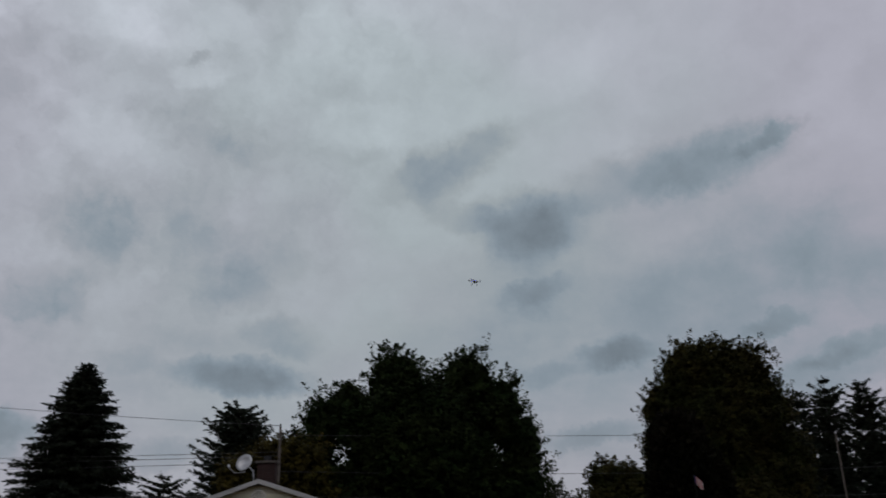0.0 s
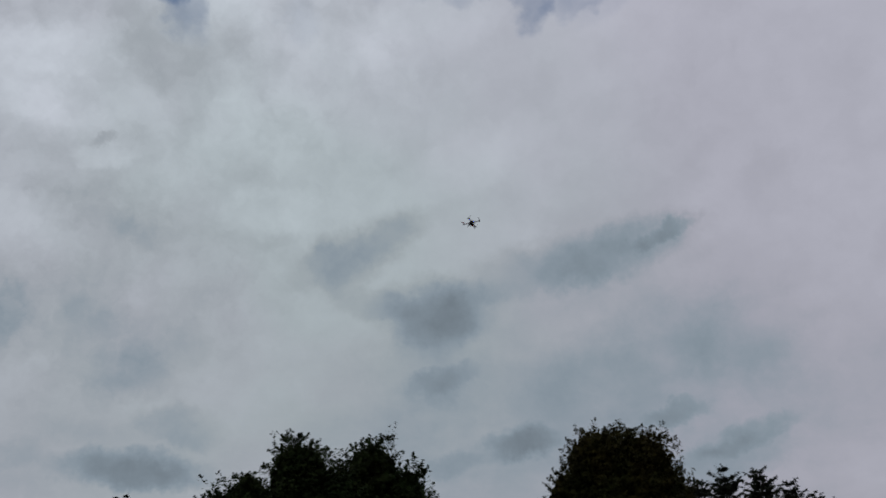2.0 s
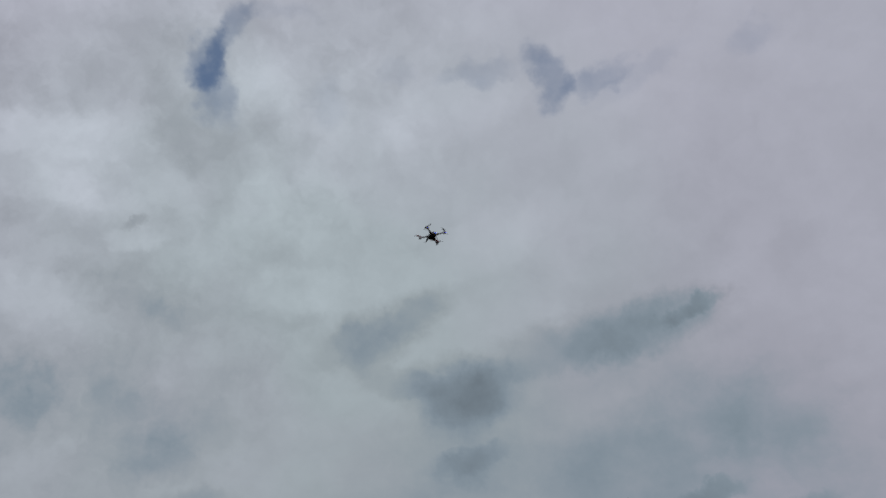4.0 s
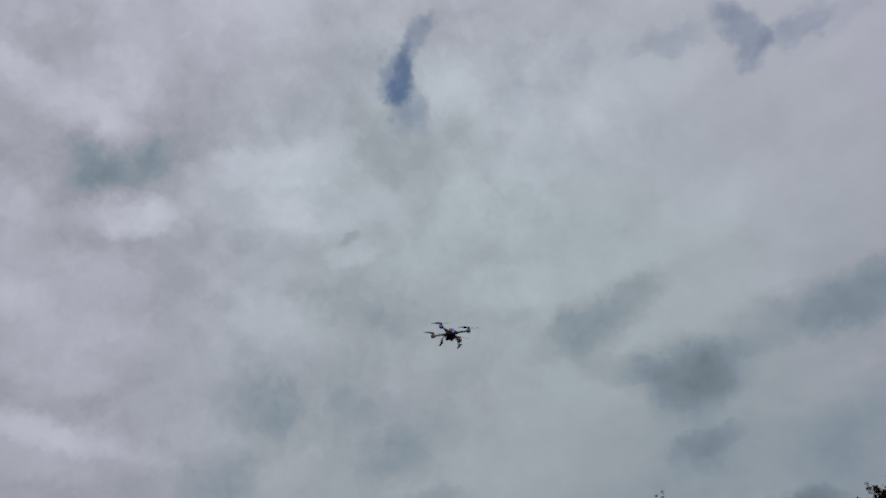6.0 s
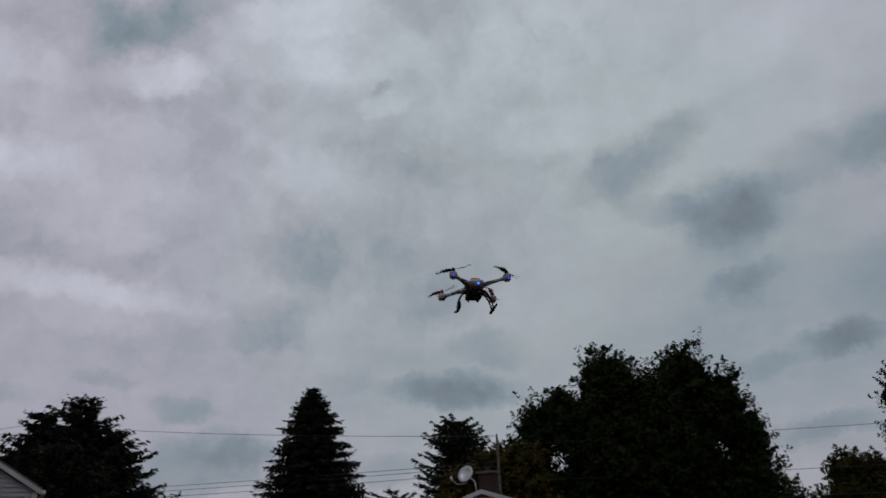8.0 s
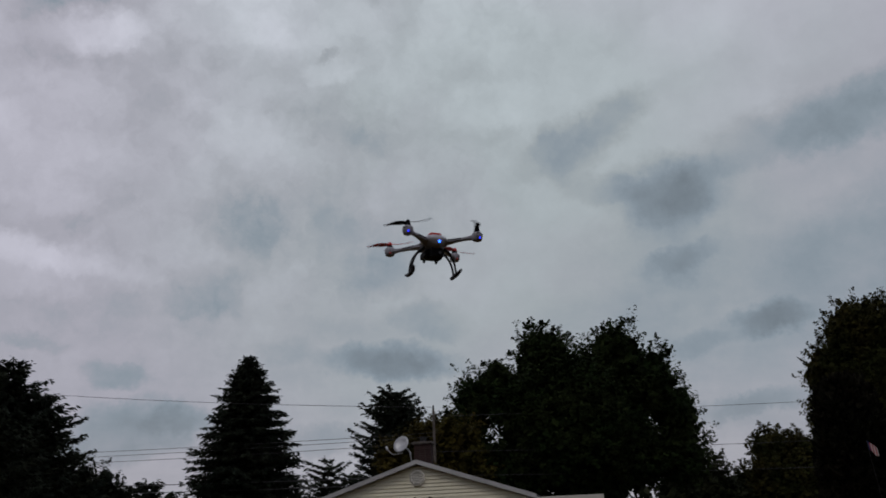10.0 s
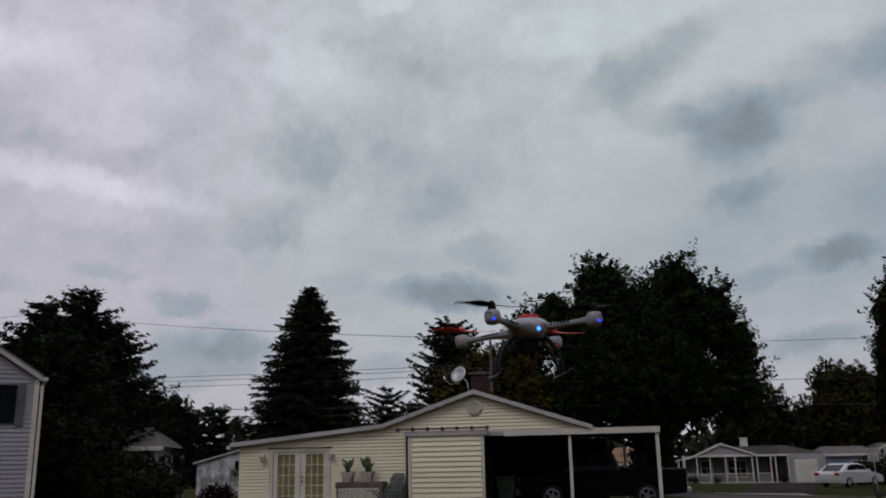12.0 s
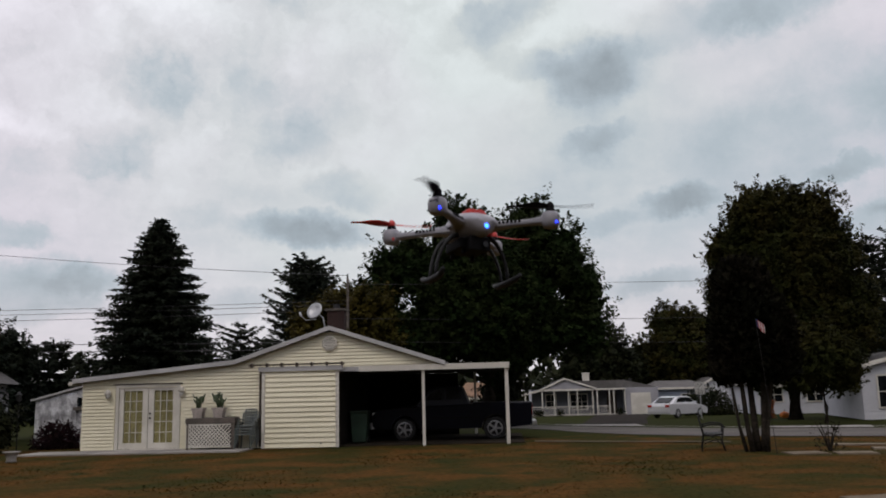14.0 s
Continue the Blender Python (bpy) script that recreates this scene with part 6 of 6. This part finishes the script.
def make_flag():
    f = thing("flag_pole", "small striped flag drooping from a thin pole by the cedar", "flag", pose(6.16, 20.75, 0))
    part("pole", tubed((0.10, 0, -0.1), (-0.15, 0, 3.16), 0.007), BLACK_IRON, f)
    for i in range(7):
        x = -0.13 + i * 0.025
        drop = 0.02 * math.sin(i * 1.3)
        bm = bmesh.new()
        prism(bm, [(x, 3.14 - i * 0.024), (x + 0.026, 3.124 - i * 0.024), (x + 0.038, 2.93 - i * 0.026 + drop), (x + 0.012, 2.945 - i * 0.026 + drop)], -0.006 + 0.015 * math.sin(i), 0.0 + 0.015 * math.sin(i))
        part("stripe", bm, FLAG_BLUE if i == 0 else FLAG_RED if i % 2 else FLAG_WHITE, f)


def make_pot():
    p = thing("stone_urn", "pale stone planter bowl standing on the lawn", "planter", pose(-13.55, 23.2, 0) @ Matrix.Scale(0.75, 4))
    part("bowl", lathe(bmesh.new(), [(0.17, 0.0), (0.19, 0.04), (0.15, 0.08), (0.24, 0.30), (0.30, 0.34), (0.30, 0.38), (0.26, 0.38), (0.22, 0.30), (0.05, 0.28)], 20), CONCRETE, p, smooth=True)
    part("soil", lathe(bmesh.new(), [(0.225, 0.29), (0.22, 0.32), (0.01, 0.33)], 16), BARK, p)


def make_bush(name, at, r, h, material, label, seed, n=900, leaf=0.12):
    rng = np.random.default_rng(seed)
    d = unit(rng.normal(size=(n, 3)))
    d[:, 2] = np.abs(d[:, 2])
    p = d * np.array([r, r * 0.8, h]) * (rng.random(n) ** 0.35)[:, None] * (0.85 + 0.3 * rng.random(n))[:, None]
    al = unit(d + rng.normal(size=(n, 3)) * 0.7)
    s = leaf * rng.uniform(0.6, 1.4, n)
    v, f = leaf_quads(p, al, unit(np.cross(al, rng.normal(size=(n, 3)))), s, s * 0.6)
    b = thing(name, label, "shrub", pose(*at))
    mesh_of("foliage", v, f, material, b)
    bm = bmesh.new()
    for k in range(5):
        a = k * 1.256
        pipe(bm, [(0, 0, -0.05), (0.3 * r * math.cos(a), 0.3 * r * math.sin(a), h * 0.4), (0.7 * r * math.cos(a), 0.6 * r * math.sin(a), h * 0.8)], [0.025, 0.018, 0.008], 5)
    part("stems", bm, BARK, b)


def make_tpost():
    t = thing("washing_line_post", "weathered wooden T-shaped washing line post", "post", pose(-21.0, 33.0, 0, 0, 0, 15))
    part("post", boxed(-0.06, 0.06, -0.06, 0.06, -0.1, 1.75, bevel=0.01), OLD_WOOD, t)
    part("crossbar", boxed(-0.6, 0.6, -0.05, 0.05, 1.75, 1.85, bevel=0.01), OLD_WOOD, t)


def make_lantern_post():
    t = thing("lantern_post", "thin dark garden post with a hanging lantern", "lamp", pose(-16.55, 28.6, 0))
    part("post", tubed((0, 0, -0.1), (0, 0, 1.65), 0.02), BLACK_IRON, t)
    part("lantern", lathe(bmesh.new(), [(0.04, 1.62), (0.09, 1.66), (0.10, 1.84), (0.13, 1.86), (0.02, 1.98)], 6), BLACK_IRON, t)


def make_pumpkin():
    p = thing("pumpkin", "large orange pumpkin standing on the far lawn", "pumpkin", pose(15.8, 50.5, lie(50.5)))
    bm = bmesh.new()
    rows = []
    for j in range(9):
        a = math.pi * (j + 0.15) / 8.3
        rows.append([bm.verts.new(((0.26 + 0.02 * math.cos(8 * w)) * math.sin(a) * math.cos(w), (0.26 + 0.02 * math.cos(8 * w)) * math.sin(a) * math.sin(w), 0.20 - 0.20 * math.cos(a))) for w in (2 * math.pi * k / 32 for k in range(32))])
    for a, b in zip(rows, rows[1:]):
        for k in range(32):
            bm.faces.new((a[k], a[(k + 1) % 32], b[(k + 1) % 32], b[k]))
    bm.faces.new(rows[0][::-1])
    bm.faces.new(rows[-1])
    part("fruit", bm, PUMPKIN, p, smooth=True)
    part("stalk", tubed((0, 0, 0.38), (0.04, 0, 0.50), 0.03, 0.02, 6), CACTUS, p)
    d = thing("corn_shock", "bound orange autumn corn stalks on a stake", "garden ornament", pose(15.6, 52, lie(52)) @ Matrix.Scale(0.8, 4))
    bm = bmesh.new()
    rng = np.random.default_rng(8)
    for k in range(30):
        a, r = rng.uniform(0, 6.28), rng.uniform(0.1, 0.3)
        pipe(bm, [(r * math.cos(a), r * math.sin(a), 0), (0.05 * math.cos(a), 0.05 * math.sin(a), 0.75), (r * 1.2 * math.cos(a), r * 1.2 * math.sin(a), 1.3)], 0.025, 5)
    part("stalks", bm, SCARECROW, d)
    part("binding", tubed((0, 0, 0.7), (0, 0, 0.8), 0.12, 0.12, 10), PUMPKIN, d)


def make_utilities():
    """Poles and the cables strung between them."""
    poles = {}
    for key, az, d, el, r in (("a", -39.4, 60, 9.0, 0.13), ("b", -10.25, 37.6, 7.7, 0.07), ("c", 36.0, 70, 6.4, 0.13)):
        x, y, z = stand(az, d)
        tall = top_at(az, d, el)
        p = thing("utility_pole", "grey wooden utility pole carrying cables", "utility pole", pose(x, y, z), "poles along the street")
        part("pole", tubed((0, 0, -0.2), (0, 0, tall), r, r * 0.75, 10), OLD_WOOD, p)
        arm_z = tall - tall * 0.22
        if key != "b":
            part("crossarm", boxed(-0.9, 0.9, -0.06, 0.06, arm_z, arm_z + 0.12), OLD_WOOD, p)
        part("insulator", tubed((0, 0, tall), (0, 0, tall + 0.18), 0.04, 0.03, 8), BLACK_IRON, p)
        for sx in (-0.7, 0.7) if key != "b" else ():
            part("insulator", tubed((sx, 0, arm_z + 0.12), (sx, 0, arm_z + 0.26), 0.035, 0.03, 8), BLACK_IRON, p)
        poles[key] = (x, y, z + tall)
    x, y, z = stand(24.75, 40)
    p = thing("flagpole", "slim weathered bare pole at the roadside", "pole", pose(x, y, z))
    part("pole", tubed((0, 0, -0.1), (-0.05, 0, top_at(24.75, 40, 6.05)), 0.04, 0.03, 8), OLD_WOOD, p)
    part("finial", lathe(bmesh.new(), [(0.02, 0), (0.05, 0.04), (0.02, 0.09)], 8, (-0.05, 0, top_at(24.75, 40, 6.05))), GALV, p)
    far = (-75.0, 28.0, 8.0)
    for span, drop, drop2, sag, r in (("ab", 0.0, 0.0, 0.25, 0.012), ("ab", 4.25, 1.1, 0.1, 0.012), ("ab", 4.55, 1.26, 0.1, 0.012), ("ab", 4.8, 1.5, 0.15, 0.012), ("ab", 6.0, 2.9, 0.1, 0.020), ("ab", 6.45, 3.2, 0.1, 0.022),
                                      ("bc", 0.4, 1.0, 0.3, 0.011), ("bc", 1.9, 3.0, 0.5, 0.012), ("bc", 2.9, 4.9, 0.4, 0.014), ("fa", 0.0, 0.0, 1.0, 0.012), ("fa", 4.0, 4.3, 1.0, 0.012)):
        a = Vector(far) if span[0] == "f" else Vector(poles[span[0]])
        b = Vector(poles[span[1]])
        pts = []
        for i in range(25):
            t = i / 24
            q = a.lerp(b, t)
            pts.append(q + Vector((0, 0, 0.1 - drop - (drop2 - drop) * t - sag * 4 * t * (1 - t))))
        c = part("cable", pipe(bmesh.new(), pts, r, 5), WIRE)
        tagged(c, "thin black overhead cable between utility poles", "cable", "cables overhead")


make_bench()
make_sign()
make_flag()
make_pot()
make_bush("barberry_bush", (-15.55, 29.4, 0), 0.85, 0.95, PLUM, "dark purple-brown rounded bush by the garage corner", 71, 3000, 0.10)
make_bush("rose_bush", (7.75, 21.6, 0), 0.42, 0.85, BARK, "sparse bare-twigged bush on the lawn", 72, 200, 0.06)
make_bush("yew_bush", (15.5, 67.0, lie(67)), 2.1, 2.1, LEAF_DARK, "large dark evergreen bush beside the far driveway", 73, 3200, 0.2)
make_tpost()
make_lantern_post()
make_pumpkin()
make_utilities()


# ---- the quadcopter ----
ARM = 0.165


def blade_mesh(bm, reach=0.118):
    """Two curved, twisted blades on a small hub."""
    for s in (1, -1):
        rows = []
        for i in range(9):
            t = i / 8
            r = 0.008 + (reach - 0.008) * t
            chord = 0.010 + 0.018 * math.sin(min(t * 1.25 + 0.12, 1.0) * math.pi) ** 0.8 * (1.0 if t < 0.85 else 1 - (t - 0.85) * 3.5)
            sweep = 0.010 * math.sin(t * math.pi)
            twist = math.radians(26 - 18 * t)
            row = []
            for u in (-0.5, 0.0, 0.5):
                for th in (0.0009, -0.0009):
                    x, y, z = r, u * chord * math.cos(twist) + sweep, u * chord * math.sin(twist) + th * (1.6 if u == 0 else 0.5)
                    row.append(bm.verts.new((s * x, s * y, z)))
            rows.append(row)
        for a, b in zip(rows, rows[1:]):
            for k in (0, 2):
                bm.faces.new((a[k], a[k + 2], b[k + 2], b[k]))
                bm.faces.new((a[k + 1], b[k + 1], b[k + 3], a[k + 3]))
            bm.faces.new((a[0], b[0], b[1], a[1]))
            bm.faces.new((a[4], a[5], b[5], b[4]))
        bm.faces.new([rows[-1][k] for k in (0, 2, 4, 5, 3, 1)])
    lathe(bm, [(0.010, -0.008), (0.0115, -0.002), (0.0105, 0.005), (0.006, 0.011), (0.002, 0.013)], 14)
    bmesh.ops.recalc_face_normals(bm, faces=bm.faces[:])
    return bm


def make_quadcopter():
    q = thing("quadcopter", "white quadcopter with red hatch, black and red propellers, lit blue lamps", "drone")
    # body: a rounded shell, loft of super-ellipses along y
    bm = bmesh.new()
    rows = []
    for y, w, up, down in ((-0.112, 0.012, -0.006, 0.028), (-0.108, 0.026, 0.003, 0.036), (-0.090, 0.044, 0.016, 0.041), (-0.060, 0.056, 0.030, 0.044), (-0.02, 0.060, 0.039, 0.044), (0.03, 0.059, 0.039, 0.040), (0.075, 0.050, 0.030, 0.032), (0.100, 0.034, 0.018, 0.024), (0.112, 0.013, 0.007, 0.012)):
        row = []
        for k in range(20):
            a = 2 * math.pi * k / 20
            c, s = math.cos(a), math.sin(a)
            e = 0.8 if s > 0 else 1.35
            c, s = math.copysign(abs(c) ** e, c), math.copysign(abs(s) ** e, s)
            row.append(bm.verts.new((c * w * 0.95, y, s * (up if s > 0 else down))))
        rows.append(row)
    for a, b in zip(rows, rows[1:]):
        for k in range(20):
            bm.faces.new((a[k], b[k], b[(k + 1) % 20], a[(k + 1) % 20]))
    bm.faces.new(rows[0])
    bm.faces.new(rows[-1][::-1])
    bmesh.ops.recalc_face_normals(bm, faces=bm.faces[:])
    body = part("body", bm, SHELL, q, smooth=True)
    part("seam", boxed(-0.0585, 0.0585, -0.05, 0.06, -0.003, -0.001), GREY_PLASTIC, body)
    bm = bmesh.new()
    prism(bm, [(-0.032, 0.022), (0.032, 0.022), (0.030, 0.037), (0.021, 0.043), (-0.021, 0.043), (-0.030, 0.037)], -0.052, 0.054, bevel=0.006)
    part("hatch", bm, RED_PLASTIC, q, "bright red battery hatch")
    part("nose_led", lathe(bmesh.new(), [(0.0056, 0.0), (0.0056, 0.003), (0.003, 0.005), (0.001, 0.0055)], 14), LED_CORE, q, "lit blue lamp", at=pose(0, -0.1105, -0.020, 90, 0, 0))
    for i, (sx, sy) in enumerate(((-1, -1), (1, -1), (-1, 1), (1, 1))):
        turn = math.degrees(math.atan2(sy, sx))
        # arm, from the body's corner to the pod
        bm = bmesh.new()
        secs = []
        for r, w, up, dn in ((0.040, 0.034, 0.016, 0.020), (0.078, 0.021, 0.010, 0.012), (0.13, 0.0130, 0.0075, 0.008), (0.185, 0.0110, 0.0075, 0.008), (0.215, 0.0150, 0.011, 0.012)):
            secs.append([bm.verts.new((r, cw * w, z)) for cw, z in ((-1, -dn * 0.55), (-0.6, -dn), (0.6, -dn), (1, -dn * 0.55), (1, up * 0.5), (0.6, up), (-0.6, up), (-1, up * 0.5))])
        for a, b in zip(secs, secs[1:]):
            for k in range(8):
                bm.faces.new((a[k], a[(k + 1) % 8], b[(k + 1) % 8], b[k]))
        bm.faces.new(secs[0][::-1])
        bm.faces.new(secs[-1])
        bmesh.ops.recalc_face_normals(bm, faces=bm.faces[:])
        arm = part("arm", bm, SHELL, q, at=pose(0, 0, 0, 0, 0, turn), smooth=False)
        for s in (-1, 1):
            for k in range(6):
                part("vent_slot", boxed(0.092 + k * 0.011, 0.099 + k * 0.011, -0.0015, 0.0015, -0.003, 0.004), BLACK_PLASTIC, arm, at=pose(0, s * (0.0172 - k * 0.0011), 0.002))
        pod = part("motor_pod", lathe(bmesh.new(), [(0.012, -0.0225), (0.0195, -0.0195), (0.0240, -0.010), (0.0250, 0.004), (0.0238, 0.014), (0.0195, 0.0195), (0.012, 0.021)], 20), SHELL, q, at=pose(sx * ARM, sy * ARM, 0, 0, 0, turn), smooth=True)
        part("motor", lathe(bmesh.new(), [(0.0130, 0.020), (0.0130, 0.029), (0.011, 0.032), (0.003, 0.034)], 16), BLACK_PLASTIC, pod, smooth=True)
        for k in (-1, 0, 1):
            part("vent_slot", boxed(0.0222, 0.0252, -0.003 + k * 0.008, 0.003 + k * 0.008, 0.006, 0.009), BLACK_PLASTIC, pod)
        part("pod_led", lathe(bmesh.new(), [(0.0034, 0.0), (0.0031, 0.0025), (0.0017, 0.0037), (0.0007, 0.004)], 12), LED_BLUE if sy < 0 else LED_RED, pod,
             "lit blue lamp" if sy < 0 else "lit red lamp", at=pose(0, 0, 0, 0, 0, -turn) @ pose(0.004 * sx, -0.0228, -0.0105, 115, 0, 0))
    for s in (-1, 1):
        skid = part("landing_skid", pipe(bmesh.new(), [(s * 0.114, -0.084, -0.138), (s * 0.108, -0.05, -0.148), (s * 0.106, 0.0, -0.1495), (s * 0.107, 0.04, -0.148), (s * 0.112, 0.068, -0.140)], [0.005, 0.009, 0.010, 0.009, 0.006], 8), GREY_PLASTIC, q, "dark grey landing skid", smooth=True)
        for y in (-0.030, 0.026):
            arc = [(s * (0.046 + 0.062 * math.sin(t * math.pi / 2)), y * (1 - 0.35 * t), -0.028 - 0.118 * (1 - math.cos(t * math.pi / 2)) ** 0.85) for t in [k / 8 for k in range(9)]]
            part("strut", pipe(bmesh.new(), arc, [0.0075, 0.007, 0.0062, 0.0056, 0.0052, 0.005, 0.005, 0.005, 0.005], 7), GREY_PLASTIC, skid, smooth=True)
    cambox = part("camera_mount", boxed(-0.046, 0.046, -0.045, 0.055, -0.066, -0.038, bevel=0.007), BLACK_PLASTIC, q, "black camera and mount under the body")
    part("camera_body", boxed(-0.029, 0.029, -0.072, -0.038, -0.078, -0.038, bevel=0.004), BLACK_PLASTIC, cambox)
    part("camera_lens", tubed((0.012, -0.072, -0.062), (0.012, -0.082, -0.062), 0.009, 0.008, 14), DARK_GLASS, cambox)
    for x, y in ((-0.03, -0.03), (0.03, -0.03), (-0.03, 0.04), (0.03, 0.04)):
        part("damper", lathe(bmesh.new(), [(0.004, -0.082), (0.007, -0.076), (0.007, -0.070), (0.004, -0.066)], 10, (x, y, 0)), BLACK_PLASTIC, cambox)
    props = []
    for i, (sx, sy) in enumerate(((-1, -1), (1, -1), (-1, 1), (1, 1))):
        p = part("propeller", blade_mesh(bmesh.new()), BLACK_PLASTIC if sy < 0 else RED_PLASTIC, q, "glossy black propeller" if sy < 0 else "bright red propeller", smooth=True)
        props.append((p, sx * ARM, sy * ARM))
    return q, props


quadcopter, propellers = make_quadcopter()

FLIGHT = ((0.0, 1.56, 31.49, 11.36, 11, 4, 16), (0.5, 3.38, 30.28, 12.91, 11, 4, 17), (1.0, 3.88, 28.19, 13.89, 10, 4, 17), (1.5, 4.08, 25.94, 13.91, 8, 4, 18),
          (2.0, 3.761, 21.819, 12.713, -5.2, 3.8, 18.8),
          (4.5, 0.358, 12.381, 9.252, -3.3, 4.2, 22.4),
          (5.0, -0.480, 11.826, 8.725, -1.5, 2.9, 25.5),
          (5.5, -1.186, 10.897, 7.381, 9.8, 0.1, 25.7),
          (6.0, -1.521, 8.926, 5.772, 4.3, 3.4, 28.0),
          (6.5, -1.609, 7.294, 4.838, -8.4, 11.4, 25.1),
          (7.0, -1.471, 6.233, 3.849, -9.0, 1.5, 26.8),
          (7.5, -1.293, 5.652, 3.409, -5.2, 1.7, 26.8),
          (8.0, -0.969, 4.920, 3.196, -5.7, 1.3, 26.5),
          (10.5, -0.653, 3.538, 2.643, 1.5, 1.9, 27.5),
          (11.0, -0.681, 3.160, 2.197, -2.1, 2.9, 27.1),
          (11.5, -0.562, 2.789, 1.977, 0.1, 1.4, 28.8),
          (12.0, -0.373, 2.710, 1.999, -5.1, -0.3, 28.3),
          (12.5, -0.246, 2.598, 1.982, -4.8, 1.6, 27.0),
          (13.0, -0.167, 2.690, 1.948, -1.1, -1.0, 26.2),
          (13.5, -0.138, 2.561, 1.914, 2.8, -1.4, 30.2),
          (14.0, -0.082, 2.327, 2.045, -3.9, 2.8, 27.8),
)
# where the blades stand at some moments: near left, near right, far left, far right
BLADES_AT = {0.0: (10, 70, 120, 30), 0.5: (60, 20, 90, 140), 1.0: (0, 40, 150, 80), 1.5: (20, 150, 60, 100), 2.0: (90, 50, 10, 130), 4.5: (100, 30, 160, 170), 5.0: (90, 45, 50, 60), 5.5: (160, 170, 70, 20), 6.0: (150, 160, 170, 170),
             6.5: (0, 72, 141, 21),
             7.0: (48, 30, 87, 111),
             7.5: (144, 102, 93, 39),
             8.0: (138, 36, 123, 54),
             10.5: (141, 69, 150, 3),
             11.0: (21, 126, 120, 24),
             11.5: (12, 117, 144, 21),
             12.0: (6, 144, 0, 3),
             12.5: (150, 147, 165, 162),
             13.0: (174, 150, 21, 33),
             14.0: (45, 153, 168, 0),
             13.5: (170, 0, 10, 30),
}


def motions():
    walk(quadcopter, [(t, pose(*p)) for t, *p in FLIGHT])
    times = sorted(BLADES_AT)
    for k, (ob, x, y) in enumerate(propellers):
        spin = 1 if k in (0, 3) else -1
        rows, angle = [], float(BLADES_AT[times[0]][k])
        rows.append((times[0], pose(x, y, 0.038, 0, 0, angle)))
        for a, b in zip(times, times[1:]):
            steps = round((b - a) * FPS)
            gap = (spin * (BLADES_AT[b][k] - angle)) % 180
            turns = gap + 180 * round((steps * 72 - gap) / 180)
            for s in range(1, steps + 1):
                rows.append((a + s / FPS, pose(x, y, 0.038, 0, 0, angle + spin * turns * s / steps)))
            angle += spin * turns
        walk(ob, rows)


motions()
